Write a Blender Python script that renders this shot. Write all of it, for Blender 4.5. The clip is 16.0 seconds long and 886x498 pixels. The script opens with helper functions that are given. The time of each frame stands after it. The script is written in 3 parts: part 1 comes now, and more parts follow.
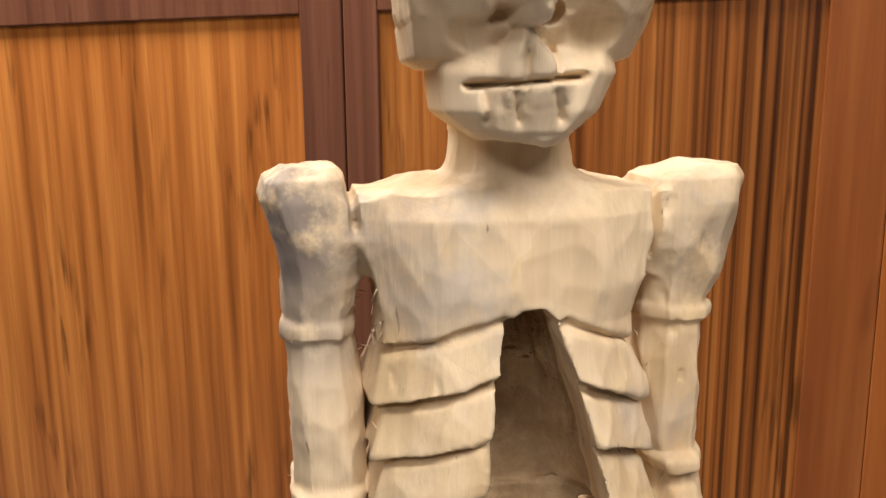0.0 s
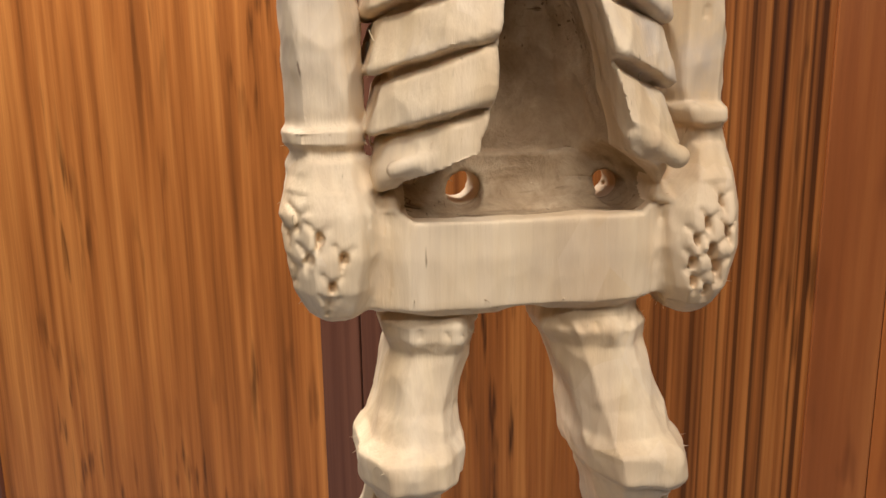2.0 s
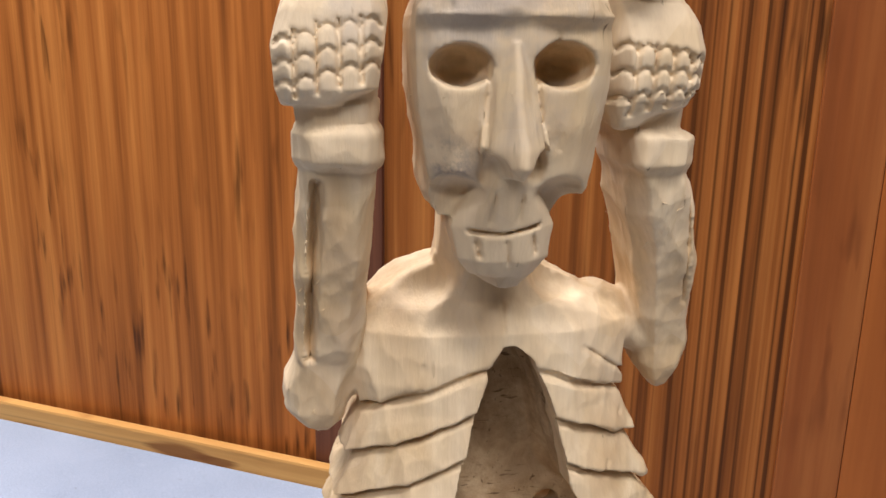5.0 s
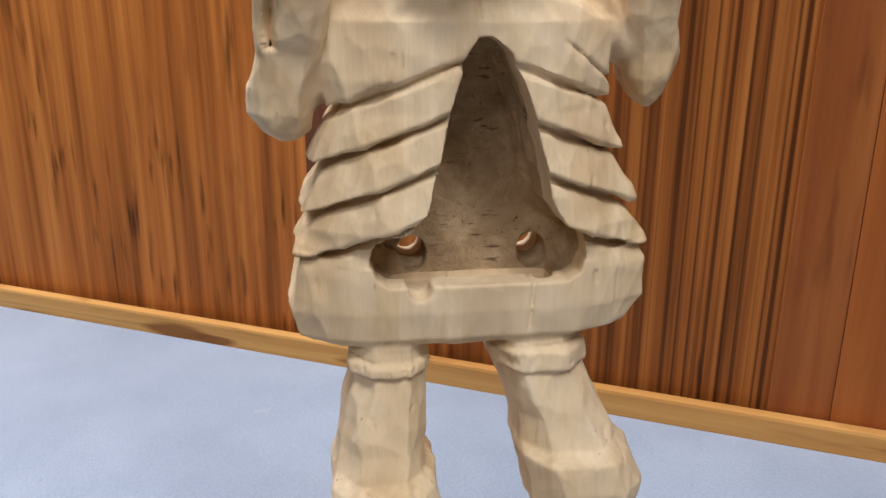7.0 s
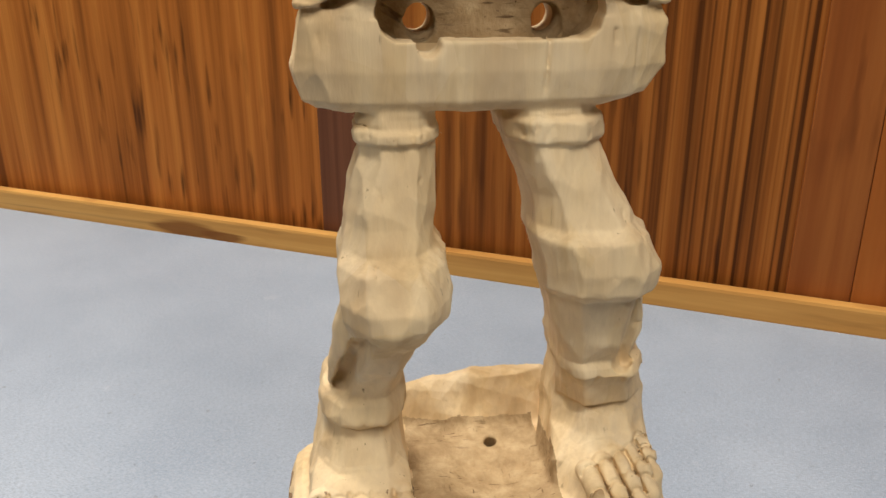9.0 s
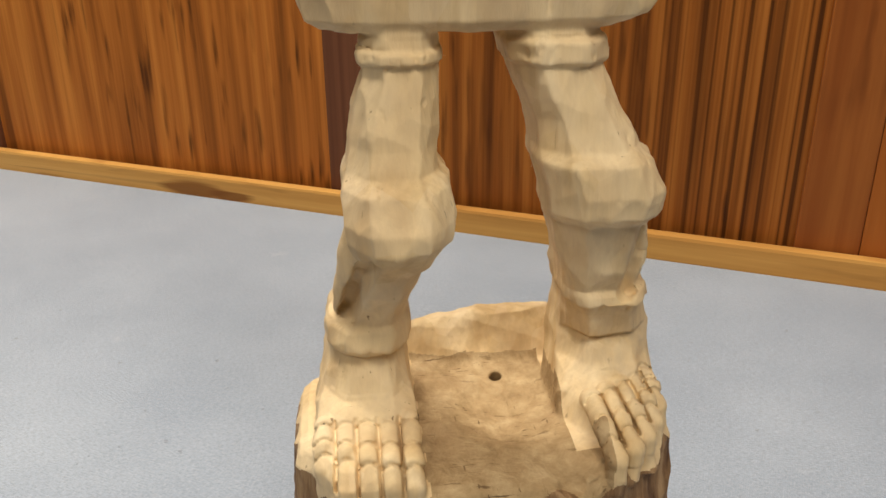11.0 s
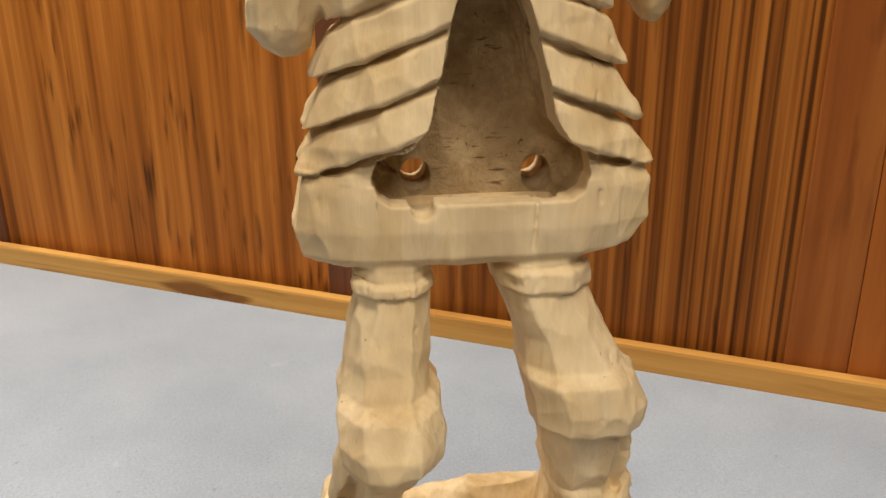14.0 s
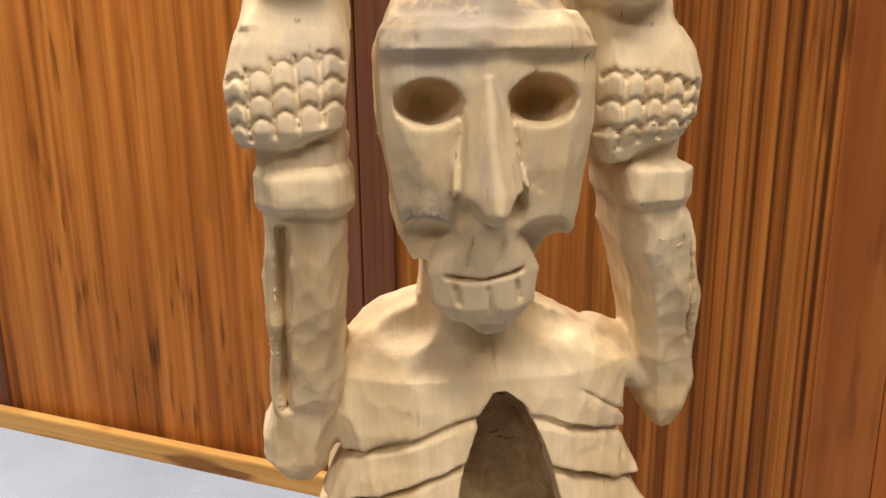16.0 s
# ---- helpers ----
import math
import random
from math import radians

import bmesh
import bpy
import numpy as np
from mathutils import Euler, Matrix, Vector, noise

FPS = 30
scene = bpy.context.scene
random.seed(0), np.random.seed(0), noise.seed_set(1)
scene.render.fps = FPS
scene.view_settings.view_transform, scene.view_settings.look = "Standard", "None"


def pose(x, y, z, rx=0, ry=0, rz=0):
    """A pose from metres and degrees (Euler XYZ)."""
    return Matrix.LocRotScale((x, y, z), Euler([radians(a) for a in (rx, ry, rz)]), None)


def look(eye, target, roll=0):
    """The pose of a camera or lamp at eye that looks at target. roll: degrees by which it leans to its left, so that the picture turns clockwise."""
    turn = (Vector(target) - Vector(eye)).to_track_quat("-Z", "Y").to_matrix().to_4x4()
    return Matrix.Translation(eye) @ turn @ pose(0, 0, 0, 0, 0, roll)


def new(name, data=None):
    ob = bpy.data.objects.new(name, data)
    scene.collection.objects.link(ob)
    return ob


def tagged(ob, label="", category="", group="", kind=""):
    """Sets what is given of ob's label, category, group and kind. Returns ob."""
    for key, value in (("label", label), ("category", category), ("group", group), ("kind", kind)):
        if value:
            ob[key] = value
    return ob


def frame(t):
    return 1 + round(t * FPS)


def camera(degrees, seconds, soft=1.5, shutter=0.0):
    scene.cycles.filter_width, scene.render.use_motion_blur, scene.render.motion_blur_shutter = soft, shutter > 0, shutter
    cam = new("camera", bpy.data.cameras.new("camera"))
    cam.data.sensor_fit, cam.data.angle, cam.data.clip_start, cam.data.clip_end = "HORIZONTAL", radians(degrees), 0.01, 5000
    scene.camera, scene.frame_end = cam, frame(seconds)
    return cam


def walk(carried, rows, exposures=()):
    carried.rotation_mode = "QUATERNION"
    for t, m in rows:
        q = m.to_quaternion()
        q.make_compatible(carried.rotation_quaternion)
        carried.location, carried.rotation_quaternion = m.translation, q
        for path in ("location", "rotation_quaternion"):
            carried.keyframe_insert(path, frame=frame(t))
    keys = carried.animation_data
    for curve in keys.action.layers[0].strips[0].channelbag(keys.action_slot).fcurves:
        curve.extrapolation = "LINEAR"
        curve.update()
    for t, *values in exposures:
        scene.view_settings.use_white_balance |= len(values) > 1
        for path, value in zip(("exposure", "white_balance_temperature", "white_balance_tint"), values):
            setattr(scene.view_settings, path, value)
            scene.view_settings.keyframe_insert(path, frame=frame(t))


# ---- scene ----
cam = camera(56.2, 16.0)
METRES, EYE, TILT, LEAN, TURN = 0.75, 0.8826, -10.48, 1.58, 19.09
ROWS = [
    (0.0, 0.0021, 0.0172, -0.0209, -0.11, -0.52, -1.09),
    (0.5, 0.0023, 0.0185, -0.0487, -0.07, -0.67, -1.39),
    (1.0, 0.0009, 0.0233, -0.0818, -0.02, -0.96, -1.25),
    (1.5, 0.0021, 0.0360, -0.1209, 0.10, -1.21, -1.01),
    (2.0, 0.0055, 0.0438, -0.1607, 0.35, -1.76, -0.80),
    (2.5, 0.0126, 0.0413, -0.1980, 0.58, -2.34, -0.93),
    (3.0, 0.0130, 0.0458, -0.2414, 0.77, -2.43, -1.63),
    (3.5, 0.0137, 0.0565, -0.2883, 0.70, -3.15, -2.02),
    (4.0, 0.0124, 0.0574, -0.3285, 0.56, -3.77, -2.43),
    (4.2, 0.0136, 0.0625, -0.3472, 0.60, -3.85, -2.71),
    (6.3, 0.0448, 0.1013, -0.5243, 0.19, -5.04, -2.12),
    (6.5, 0.0440, 0.0987, -0.5268, 0.64, -6.61, -2.11),
    (7.0, 0.0497, 0.1023, -0.5629, 1.02, -7.48, -2.08),
    (7.5, 0.0471, 0.1134, -0.5936, 1.34, -8.99, -2.41),
    (8.0, 0.0518, 0.1130, -0.6232, 1.44, -9.70, -2.21),
    (8.5, 0.0525, 0.1135, -0.6436, 1.57, -10.28, -2.02),
    (9.0, 0.0542, 0.1120, -0.6657, 1.82, -10.69, -1.82),
    (9.5, 0.0511, 0.1175, -0.6841, 2.03, -11.18, -1.72),
    (10.0, 0.0571, 0.1079, -0.6994, 2.06, -11.00, -1.60),
    (10.2, 0.0579, 0.1066, -0.6943, 2.47, -12.01, -1.61),
    (12.3, 0.0620, 0.1018, -0.6923, 2.23, -12.51, -1.42),
    (12.5, 0.0661, 0.0983, -0.6901, 2.15, -12.08, -1.39),
    (13.0, 0.0614, 0.1017, -0.6657, 2.23, -11.70, -1.40),
    (13.5, 0.0661, 0.1056, -0.6347, 2.29, -10.76, -1.40),
    (14.0, 0.0602, 0.1013, -0.5923, 2.38, -9.29, -1.67),
    (14.5, 0.0566, 0.1074, -0.5518, 2.36, -7.63, -1.81),
    (15.0, 0.0522, 0.1079, -0.5076, 2.37, -6.41, -1.89),
    (15.5, 0.0544, 0.1096, -0.4535, 2.46, -5.14, -1.75),
    (16.0, 0.0470, 0.1137, -0.4122, 2.29, -4.43, -1.41),
]
EXPOSURES = [
    (0.0, -0.08, 6050, 18), (1.5, -0.08, 5850, 18), (4.0, 0.14, 5700, 18), (7.0, -0.06, 5550, 15), (8.5, -0.16, 6200, 10),
    (13.0, -0.2, 6900, 9), (14.5, 0.0, 7000, 11), (16.0, 0.1, 6400, 14),
]
walk(
    cam,
    [(t, pose(0, 0, EYE, TILT, LEAN, TURN) @ pose(METRES * x, METRES * y, METRES * z, 90 + pitch, roll, yaw)) for t, x, y, z, yaw, pitch, roll in ROWS],
    EXPOSURES,
)

# ---- light: ceiling panels of a plain room, a little skylight ----
world = bpy.data.worlds.new("world")
scene.world = world
world.use_nodes = True
world.node_tree.nodes["Background"].inputs[0].default_value = (0.9, 0.95, 1.0, 1)
world.node_tree.nodes["Background"].inputs[1].default_value = 0.2


def ceiling_lamp(name, x, y, z, w, d, watts, colour, target=None):
    data = bpy.data.lights.new(name, "AREA")
    data.shape, data.size, data.size_y = "RECTANGLE", w, d
    data.energy, data.color = watts, colour
    ob = new(name, data)
    ob.matrix_world = look((x, y, z), target or (x, y + 0.001, 0))
    return ob


ceiling_lamp("ceiling_light", -0.98, 0.62, 1.82, 1.2, 0.3, 42, (1.0, 0.92, 0.80))
ceiling_lamp("ceiling_light", 0.6, -0.45, 1.82, 1.2, 0.3, 30, (1.0, 0.92, 0.80))
ceiling_lamp("ceiling_light", 0.0, -1.5, 1.82, 1.2, 0.3, 23, (1.0, 0.92, 0.80))


# ---- materials ----
class Mat:
    """A small helper to wire node materials."""

    def __init__(self, name):
        self.mat = bpy.data.materials.new(name)
        self.mat.use_nodes = True
        self.nt = self.mat.node_tree
        self.bsdf = self.nt.nodes["Principled BSDF"]
        self.tc = self.nt.nodes.new("ShaderNodeTexCoord").outputs["Object"]

    def node(self, kind, **inputs):
        n = self.nt.nodes.new(kind)
        for k, v in inputs.items():
            self.put(n.inputs[k.replace("_", " ")], v)
        return n

    def put(self, socket, v):
        if isinstance(v, bpy.types.NodeSocket):
            self.nt.links.new(v, socket)
        else:
            socket.default_value = v

    def mapping(self, scale, rot=(0, 0, 0), loc=(0, 0, 0)):
        n = self.nt.nodes.new("ShaderNodeMapping")
        self.put(n.inputs["Vector"], self.tc)
        n.inputs["Scale"].default_value, n.inputs["Rotation"].default_value, n.inputs["Location"].default_value = scale, rot, loc
        return n.outputs[0]

    def noise(self, scale, vec=None, detail=4.0, rough=0.55, distort=0.0):
        n = self.node("ShaderNodeTexNoise", Scale=scale, Detail=detail, Roughness=rough, Distortion=distort)
        self.put(n.inputs["Vector"], vec or self.tc)
        return n.outputs["Fac"]

    def ramp(self, fac, *stops):
        n = self.nt.nodes.new("ShaderNodeValToRGB")
        self.put(n.inputs["Fac"], fac)
        el = n.color_ramp.elements
        while len(el) < len(stops):
            el.new(0.5)
        for e, (p, c) in zip(el, stops):
            e.position, e.color = p, (*c, 1) if len(c) == 3 else c
        return n.outputs["Color"]

    def span(self, fac, a, b, lo=0.0, hi=1.0):
        n = self.node("ShaderNodeMapRange")
        self.put(n.inputs["Value"], fac)
        for k, v in (("From Min", a), ("From Max", b), ("To Min", lo), ("To Max", hi)):
            n.inputs[k].default_value = v
        return n.outputs[0]

    def mix(self, fac, a, b, kind="MIX"):
        n = self.nt.nodes.new("ShaderNodeMix")
        n.data_type, n.blend_type = "RGBA", kind
        for k, v in ((0, fac), (6, a), (7, b)):
            if isinstance(v, tuple) and len(v) == 3:
                v = (*v, 1)
            self.put(n.inputs[k], v)
        return n.outputs[2]

    def math(self, op, a, b=0.0):
        n = self.nt.nodes.new("ShaderNodeMath")
        n.operation = op
        self.put(n.inputs[0], a)
        self.put(n.inputs[1], b)
        return n.outputs[0]

    def bump(self, height, distance, strength=1.0, normal=None):
        n = self.node("ShaderNodeBump", Strength=strength, Distance=distance, Height=height)
        if normal:
            self.put(n.inputs["Normal"], normal)
        return n.outputs[0]

    def done(self, colour, rough, normal=None, **more):
        if isinstance(colour, tuple):
            colour = (*colour, 1)
        self.put(self.bsdf.inputs["Base Color"], colour)
        self.put(self.bsdf.inputs["Roughness"], rough)
        if normal:
            self.put(self.bsdf.inputs["Normal"], normal)
        for k, v in more.items():
            self.put(self.bsdf.inputs[k.replace("_", " ")], v)
        return self.mat


def carved_wood():
    m = Mat("pale_carved_limewood")
    grain = m.noise(1.0, m.mapping((260, 260, 9)), 5, 0.6, 0.3)
    rings = m.noise(1.0, m.mapping((45, 45, 3.5)), 3, 0.5, 0.6)
    cloud = m.noise(11, None, 4, 0.6)
    base = m.ramp(rings, (0.3, (0.57, 0.39, 0.195)), (0.5, (0.72, 0.54, 0.295)), (0.72, (0.83, 0.67, 0.425)))
    base = m.mix(m.span(grain, 0.38, 0.72, 0.0, 0.42), base, (0.46, 0.31, 0.17))
    base = m.mix(m.span(cloud, 0.42, 0.7, 0.0, 0.5), base, (0.86, 0.725, 0.51))
    # each chisel cut takes the light tone of its own fibres
    cell = m.node("ShaderNodeTexVoronoi", Scale=1.0)
    m.put(cell.inputs["Vector"], m.mapping((58, 58, 36), (0.4, 0.3, 0.2)))
    tone = m.node("ShaderNodeSeparateXYZ")
    m.put(tone.inputs[0], cell.outputs["Color"])
    base = m.mix(m.span(tone.outputs[0], 0.45, 1.0, 0.0, 0.22), base, (0.85, 0.71, 0.505))
    base = m.mix(m.span(tone.outputs[1], 0.6, 1.0, 0.0, 0.14), base, (0.52, 0.40, 0.25))
    # grey weathering in patches
    grey = m.math("MULTIPLY", m.span(m.noise(17, None, 5, 0.65), 0.56, 0.68), m.span(m.noise(4.2, None, 2, 0.5), 0.5, 0.62))
    base = m.mix(m.math("MULTIPLY", grey, 0.5), base, (0.36, 0.34, 0.32))
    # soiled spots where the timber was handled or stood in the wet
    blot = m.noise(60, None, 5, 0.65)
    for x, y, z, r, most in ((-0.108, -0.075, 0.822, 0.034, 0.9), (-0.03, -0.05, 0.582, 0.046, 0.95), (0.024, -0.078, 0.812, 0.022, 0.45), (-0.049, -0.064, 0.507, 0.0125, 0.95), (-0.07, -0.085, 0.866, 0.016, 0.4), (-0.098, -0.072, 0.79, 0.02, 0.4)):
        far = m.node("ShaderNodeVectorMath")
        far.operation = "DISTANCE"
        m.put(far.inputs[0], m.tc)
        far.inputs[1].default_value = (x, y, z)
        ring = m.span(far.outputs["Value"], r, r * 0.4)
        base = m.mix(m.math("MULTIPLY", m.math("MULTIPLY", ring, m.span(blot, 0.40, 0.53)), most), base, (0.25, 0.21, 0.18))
    # small dark checks along the grain, pin knots
    check = m.span(m.noise(1.0, m.mapping((330, 330, 42)), 2, 0.5), 0.70, 0.755)
    where = m.span(m.noise(23, None, 3, 0.5), 0.5, 0.6)
    base = m.mix(m.math("MULTIPLY", m.math("MULTIPLY", check, where), 0.75), base, (0.16, 0.085, 0.04))
    fuzz = m.noise(1.0, m.mapping((900, 900, 140)), 3, 0.6)
    n = m.bump(grain, 0.0012, 0.35)
    n = m.bump(fuzz, 0.0006, 0.3, n)
    n = m.bump(cloud, 0.003, 0.25, n)
    return m.done(base, m.span(cloud, 0.3, 0.7, 0.62, 0.8), n, Specular_IOR_Level=0.25)


def bark_wood():
    m = Mat("dark_bark_edge")
    strip = m.noise(1.0, m.mapping((120, 120, 14)), 5, 0.65)
    base = m.ramp(strip, (0.32, (0.10, 0.05, 0.025)), (0.5, (0.26, 0.155, 0.08)), (0.68, (0.47, 0.32, 0.18)))
    return m.done(base, 0.75, m.bump(strip, 0.003, 0.8), Specular_IOR_Level=0.2)


def veneer(name, dark, mid, light, streak, rough, seed, width=1.0, along="Z", ribs=0.0, knots=()):
    """Straight-grained cabinet timber; the grain runs along one axis. ribs: strength of hard even bands towards +x."""
    m = Mat(name)

    def grain(across, depth, length, loc):
        s = (across / width, depth, length) if along == "Z" else (length, depth, across / width)
        return m.mapping(s, loc=loc)

    wide = m.noise(1.0, grain(13, 1.5, 0.7, (seed, 0, seed)), 3, 0.55, 0.3)
    mid_g = m.noise(1.0, grain(62, 8, 1.6, (seed * 2, 0, 0)), 3, 0.55, 0.2)
    fine = m.noise(1.0, grain(420, 30, 11, (0, 0, seed)), 4, 0.6)
    fleck = m.noise(1.0, grain(95, 9, 10.0, (seed, 3, 1)), 2, 0.45)
    both = m.math("ADD", m.math("MULTIPLY", wide, 0.5), m.math("MULTIPLY", mid_g, 0.5))
    base = m.ramp(both, (0.32, dark), (0.5, mid), (0.66, light))
    base = m.mix(m.span(fine, 0.4, 0.8, 0.0, 0.22), base, dark)
    sparse = m.span(m.noise(1.0, grain(9, 2, 3.0, (2, seed, 5)), 2, 0.5), 0.46, 0.64)
    base = m.mix(m.math("MULTIPLY", m.span(fleck, 0.57, 0.74, 0.0, 0.9), sparse), base, streak)
    n = m.bump(fine, 0.0006, 0.4)
    n = m.bump(mid_g, 0.0015, 0.3, n)
    if ribs:
        xyz = m.node("ShaderNodeSeparateXYZ")
        m.put(xyz.inputs[0], m.tc)
        band = m.noise(1.0, m.mapping((165, 0.0, 0.10), loc=(seed, 0, 0)), 1, 0.4, 0.0)
        grow = m.span(xyz.outputs[0], -0.17, 0.02, 0.06 * ribs, ribs)
        base = m.mix(m.math("MULTIPLY", m.span(band, 0.50, 0.60), grow), base, streak)
        base = m.mix(m.math("MULTIPLY", m.span(band, 0.46, 0.34), m.math("MULTIPLY", grow, 0.55)), base, light)
        n = m.bump(band, 0.004, 0.35, n)
    for x, z, rx, rz in knots:
        d = m.node("ShaderNodeVectorMath")
        d.operation = "LENGTH"
        m.put(d.inputs[0], m.mapping((1 / rx, 0, 1 / rz), loc=(-x / rx, 0, -z / rz)))
        spot = m.math("ADD", m.span(d.outputs["Value"], 1.1, 0.3), m.span(mid_g, 0.3, 0.7, -0.45, 0.45))
        base = m.mix(m.span(spot, 0.25, 0.75, 0.0, 0.85), base, streak)
    return m.done(base, m.span(fine, 0.3, 0.7, rough - 0.06, rough + 0.1), n, Specular_IOR_Level=0.12)


def fabric():
    m = Mat("grey_blue_woven_fabric")
    w1 = m.node("ShaderNodeTexWave", Scale=210.0, Distortion=1.2, Detail=2.0)
    m.put(w1.inputs["Vector"], m.mapping((1, 1, 1)))
    w2 = m.node("ShaderNodeTexWave", Scale=210.0, Distortion=1.2, Detail=2.0)
    w2.bands_direction = "Y"
    m.put(w2.inputs["Vector"], m.mapping((1, 1, 1)))
    weave = m.math("MULTIPLY", w1.outputs["Fac"], w2.outputs["Fac"])
    cloud = m.noise(5.0, None, 5, 0.6)
    speck = m.span(m.noise(120, None, 2, 0.5), 0.72, 0.76)
    pale = m.span(m.noise(28, None, 3, 0.5), 0.69, 0.76)
    base = m.ramp(cloud, (0.3, (0.28, 0.345, 0.45)), (0.7, (0.42, 0.495, 0.61)))
    base = m.mix(m.span(weave, 0.0, 0.8, 0.0, 0.16), base, (0.57, 0.62, 0.72))
    base = m.mix(m.math("MULTIPLY", pale, 0.22), base, (0.74, 0.76, 0.80))
    base = m.mix(m.math("MULTIPLY", speck, 0.5), base, (0.14, 0.14, 0.16))
    heather = m.noise(1.0, m.mapping((260, 900, 1)), 3, 0.6)
    base = m.mix(m.span(heather, 0.42, 0.66, 0.0, 0.5), base, (0.21, 0.245, 0.31))
    base = m.mix(m.span(m.noise(1.0, m.mapping((900, 260, 1)), 2, 0.5), 0.5, 0.75, 0.0, 0.35), base, (0.60, 0.65, 0.74))
    n = m.bump(heather, 0.001, 0.5)
    return m.done(base, 0.9, n, Sheen_Weight=1.0, Sheen_Roughness=0.35, Specular_IOR_Level=0.2)


def plaster(name, colour, rough=0.85):
    m = Mat(name)
    big = m.noise(1.3, None, 5, 0.6)
    fine = m.noise(160, None, 3, 0.6)
    base = m.mix(m.span(big, 0.3, 0.7, 0.0, 0.3), colour, tuple(c * 0.86 for c in colour))
    return m.done(base, rough, m.bump(fine, 0.001, 0.3))


def plain(name, colour, rough, metal=0.0):
    m = Mat(name)
    big = m.noise(9, None, 4, 0.6)
    return m.done(m.mix(m.span(big, 0.3, 0.7, 0.0, 0.25), colour, tuple(c * 0.8 for c in colour)), rough, None, Metallic=metal)


def rough_cut_shaded():
    """End grain hacked out across the fibres, with dark checks; its dark tone also paints cavity shade."""
    m = Mat("rough_cut_shaded_wood")
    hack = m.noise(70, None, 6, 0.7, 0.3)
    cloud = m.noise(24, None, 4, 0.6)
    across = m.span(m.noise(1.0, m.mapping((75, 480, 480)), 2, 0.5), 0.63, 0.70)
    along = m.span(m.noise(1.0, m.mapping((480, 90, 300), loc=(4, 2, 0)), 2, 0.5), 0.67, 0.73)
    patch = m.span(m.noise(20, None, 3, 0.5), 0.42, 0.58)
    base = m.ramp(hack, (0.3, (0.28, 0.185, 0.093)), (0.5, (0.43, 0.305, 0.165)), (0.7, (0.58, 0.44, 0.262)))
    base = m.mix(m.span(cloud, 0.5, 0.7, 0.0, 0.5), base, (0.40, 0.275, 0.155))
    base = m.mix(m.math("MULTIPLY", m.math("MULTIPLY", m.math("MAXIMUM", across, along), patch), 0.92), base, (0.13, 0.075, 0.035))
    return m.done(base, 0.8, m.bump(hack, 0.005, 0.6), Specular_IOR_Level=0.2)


WOOD = carved_wood()
ROUGH_SHADED = rough_cut_shaded()
BARK = bark_wood()
PANEL = veneer("orange_brown_veneer", (0.085, 0.024, 0.005), (0.425, 0.138, 0.025), (0.65, 0.25, 0.051), (0.022, 0.0065, 0.002), 0.42, 3.0)
PANEL_FINE = veneer("ribbed_orange_brown_veneer", (0.06, 0.017, 0.004), (0.30, 0.096, 0.0175), (0.48, 0.18, 0.037), (0.014, 0.004, 0.0015), 0.42, 8.0, 0.8, ribs=0.72)
STILE = veneer("dark_brown_stile", (0.10, 0.037, 0.019), (0.155, 0.06, 0.03), (0.21, 0.087, 0.045), (0.06, 0.022, 0.013), 0.45, 5.0, 0.6)
STILE_RED = veneer("red_brown_stile", (0.15, 0.041, 0.010), (0.26, 0.077, 0.018), (0.36, 0.122, 0.029), (0.12, 0.033, 0.009), 0.38, 12.0, 1.6)
STILE_ORANGE = veneer("orange_stile", (0.21, 0.058, 0.012), (0.36, 0.108, 0.021), (0.46, 0.163, 0.035), (0.15, 0.04, 0.01), 0.38, 15.0, 1.6)
LIP = veneer("yellow_pine_strip", (0.48, 0.23, 0.06), (0.66, 0.36, 0.105), (0.76, 0.46, 0.16), (0.22, 0.08, 0.02), 0.4, 2.0, along="X", knots=((-0.655, 0.008, 0.06, 0.016), (-0.60, 0.004, 0.04, 0.010)))
FABRIC = fabric()
CREAM = plaster("beige_plaster", (0.40, 0.36, 0.30))
WHITE = plaster("white_ceiling_paint", (0.62, 0.62, 0.60))
CARPET = plaster("brown_carpet", (0.09, 0.07, 0.06), 0.95)
STEEL = plain("grey_table_steel", (0.35, 0.35, 0.36), 0.4, 0.8)
BOARD = plain("chipboard_core", (0.42, 0.30, 0.18), 0.8)


# ---- building helpers ----
def part(name, bm, material, parent=None, label=""):
    me = bpy.data.meshes.new(name)
    bm.to_mesh(me)
    bm.free()
    me.materials.append(material)
    ob = new(name, me)
    if parent:
        ob.parent = parent
    return tagged(ob, label)


def box(x0, x1, y0, y1, z0, z1, bevel=0.0, cuts=0, bow=0.0):
    """A box, its edges rounded; with cuts along the length a little unevenness can be given."""
    bm = bmesh.new()
    bmesh.ops.create_cube(bm, size=1, matrix=Matrix.LocRotScale(((x0 + x1) / 2, (y0 + y1) / 2, (z0 + z1) / 2), None, (x1 - x0, y1 - y0, z1 - z0)))
    if bevel:
        bmesh.ops.bevel(bm, geom=bm.edges[:], offset=bevel, segments=2, profile=0.6, affect="EDGES")
    return bm


def empty(name, label, category, kind="", group=""):
    ob = new(name)
    return tagged(ob, label, category, group, kind)


# ---- the room ----
FLOOR_Z, CEIL_Z = -0.745, 1.86


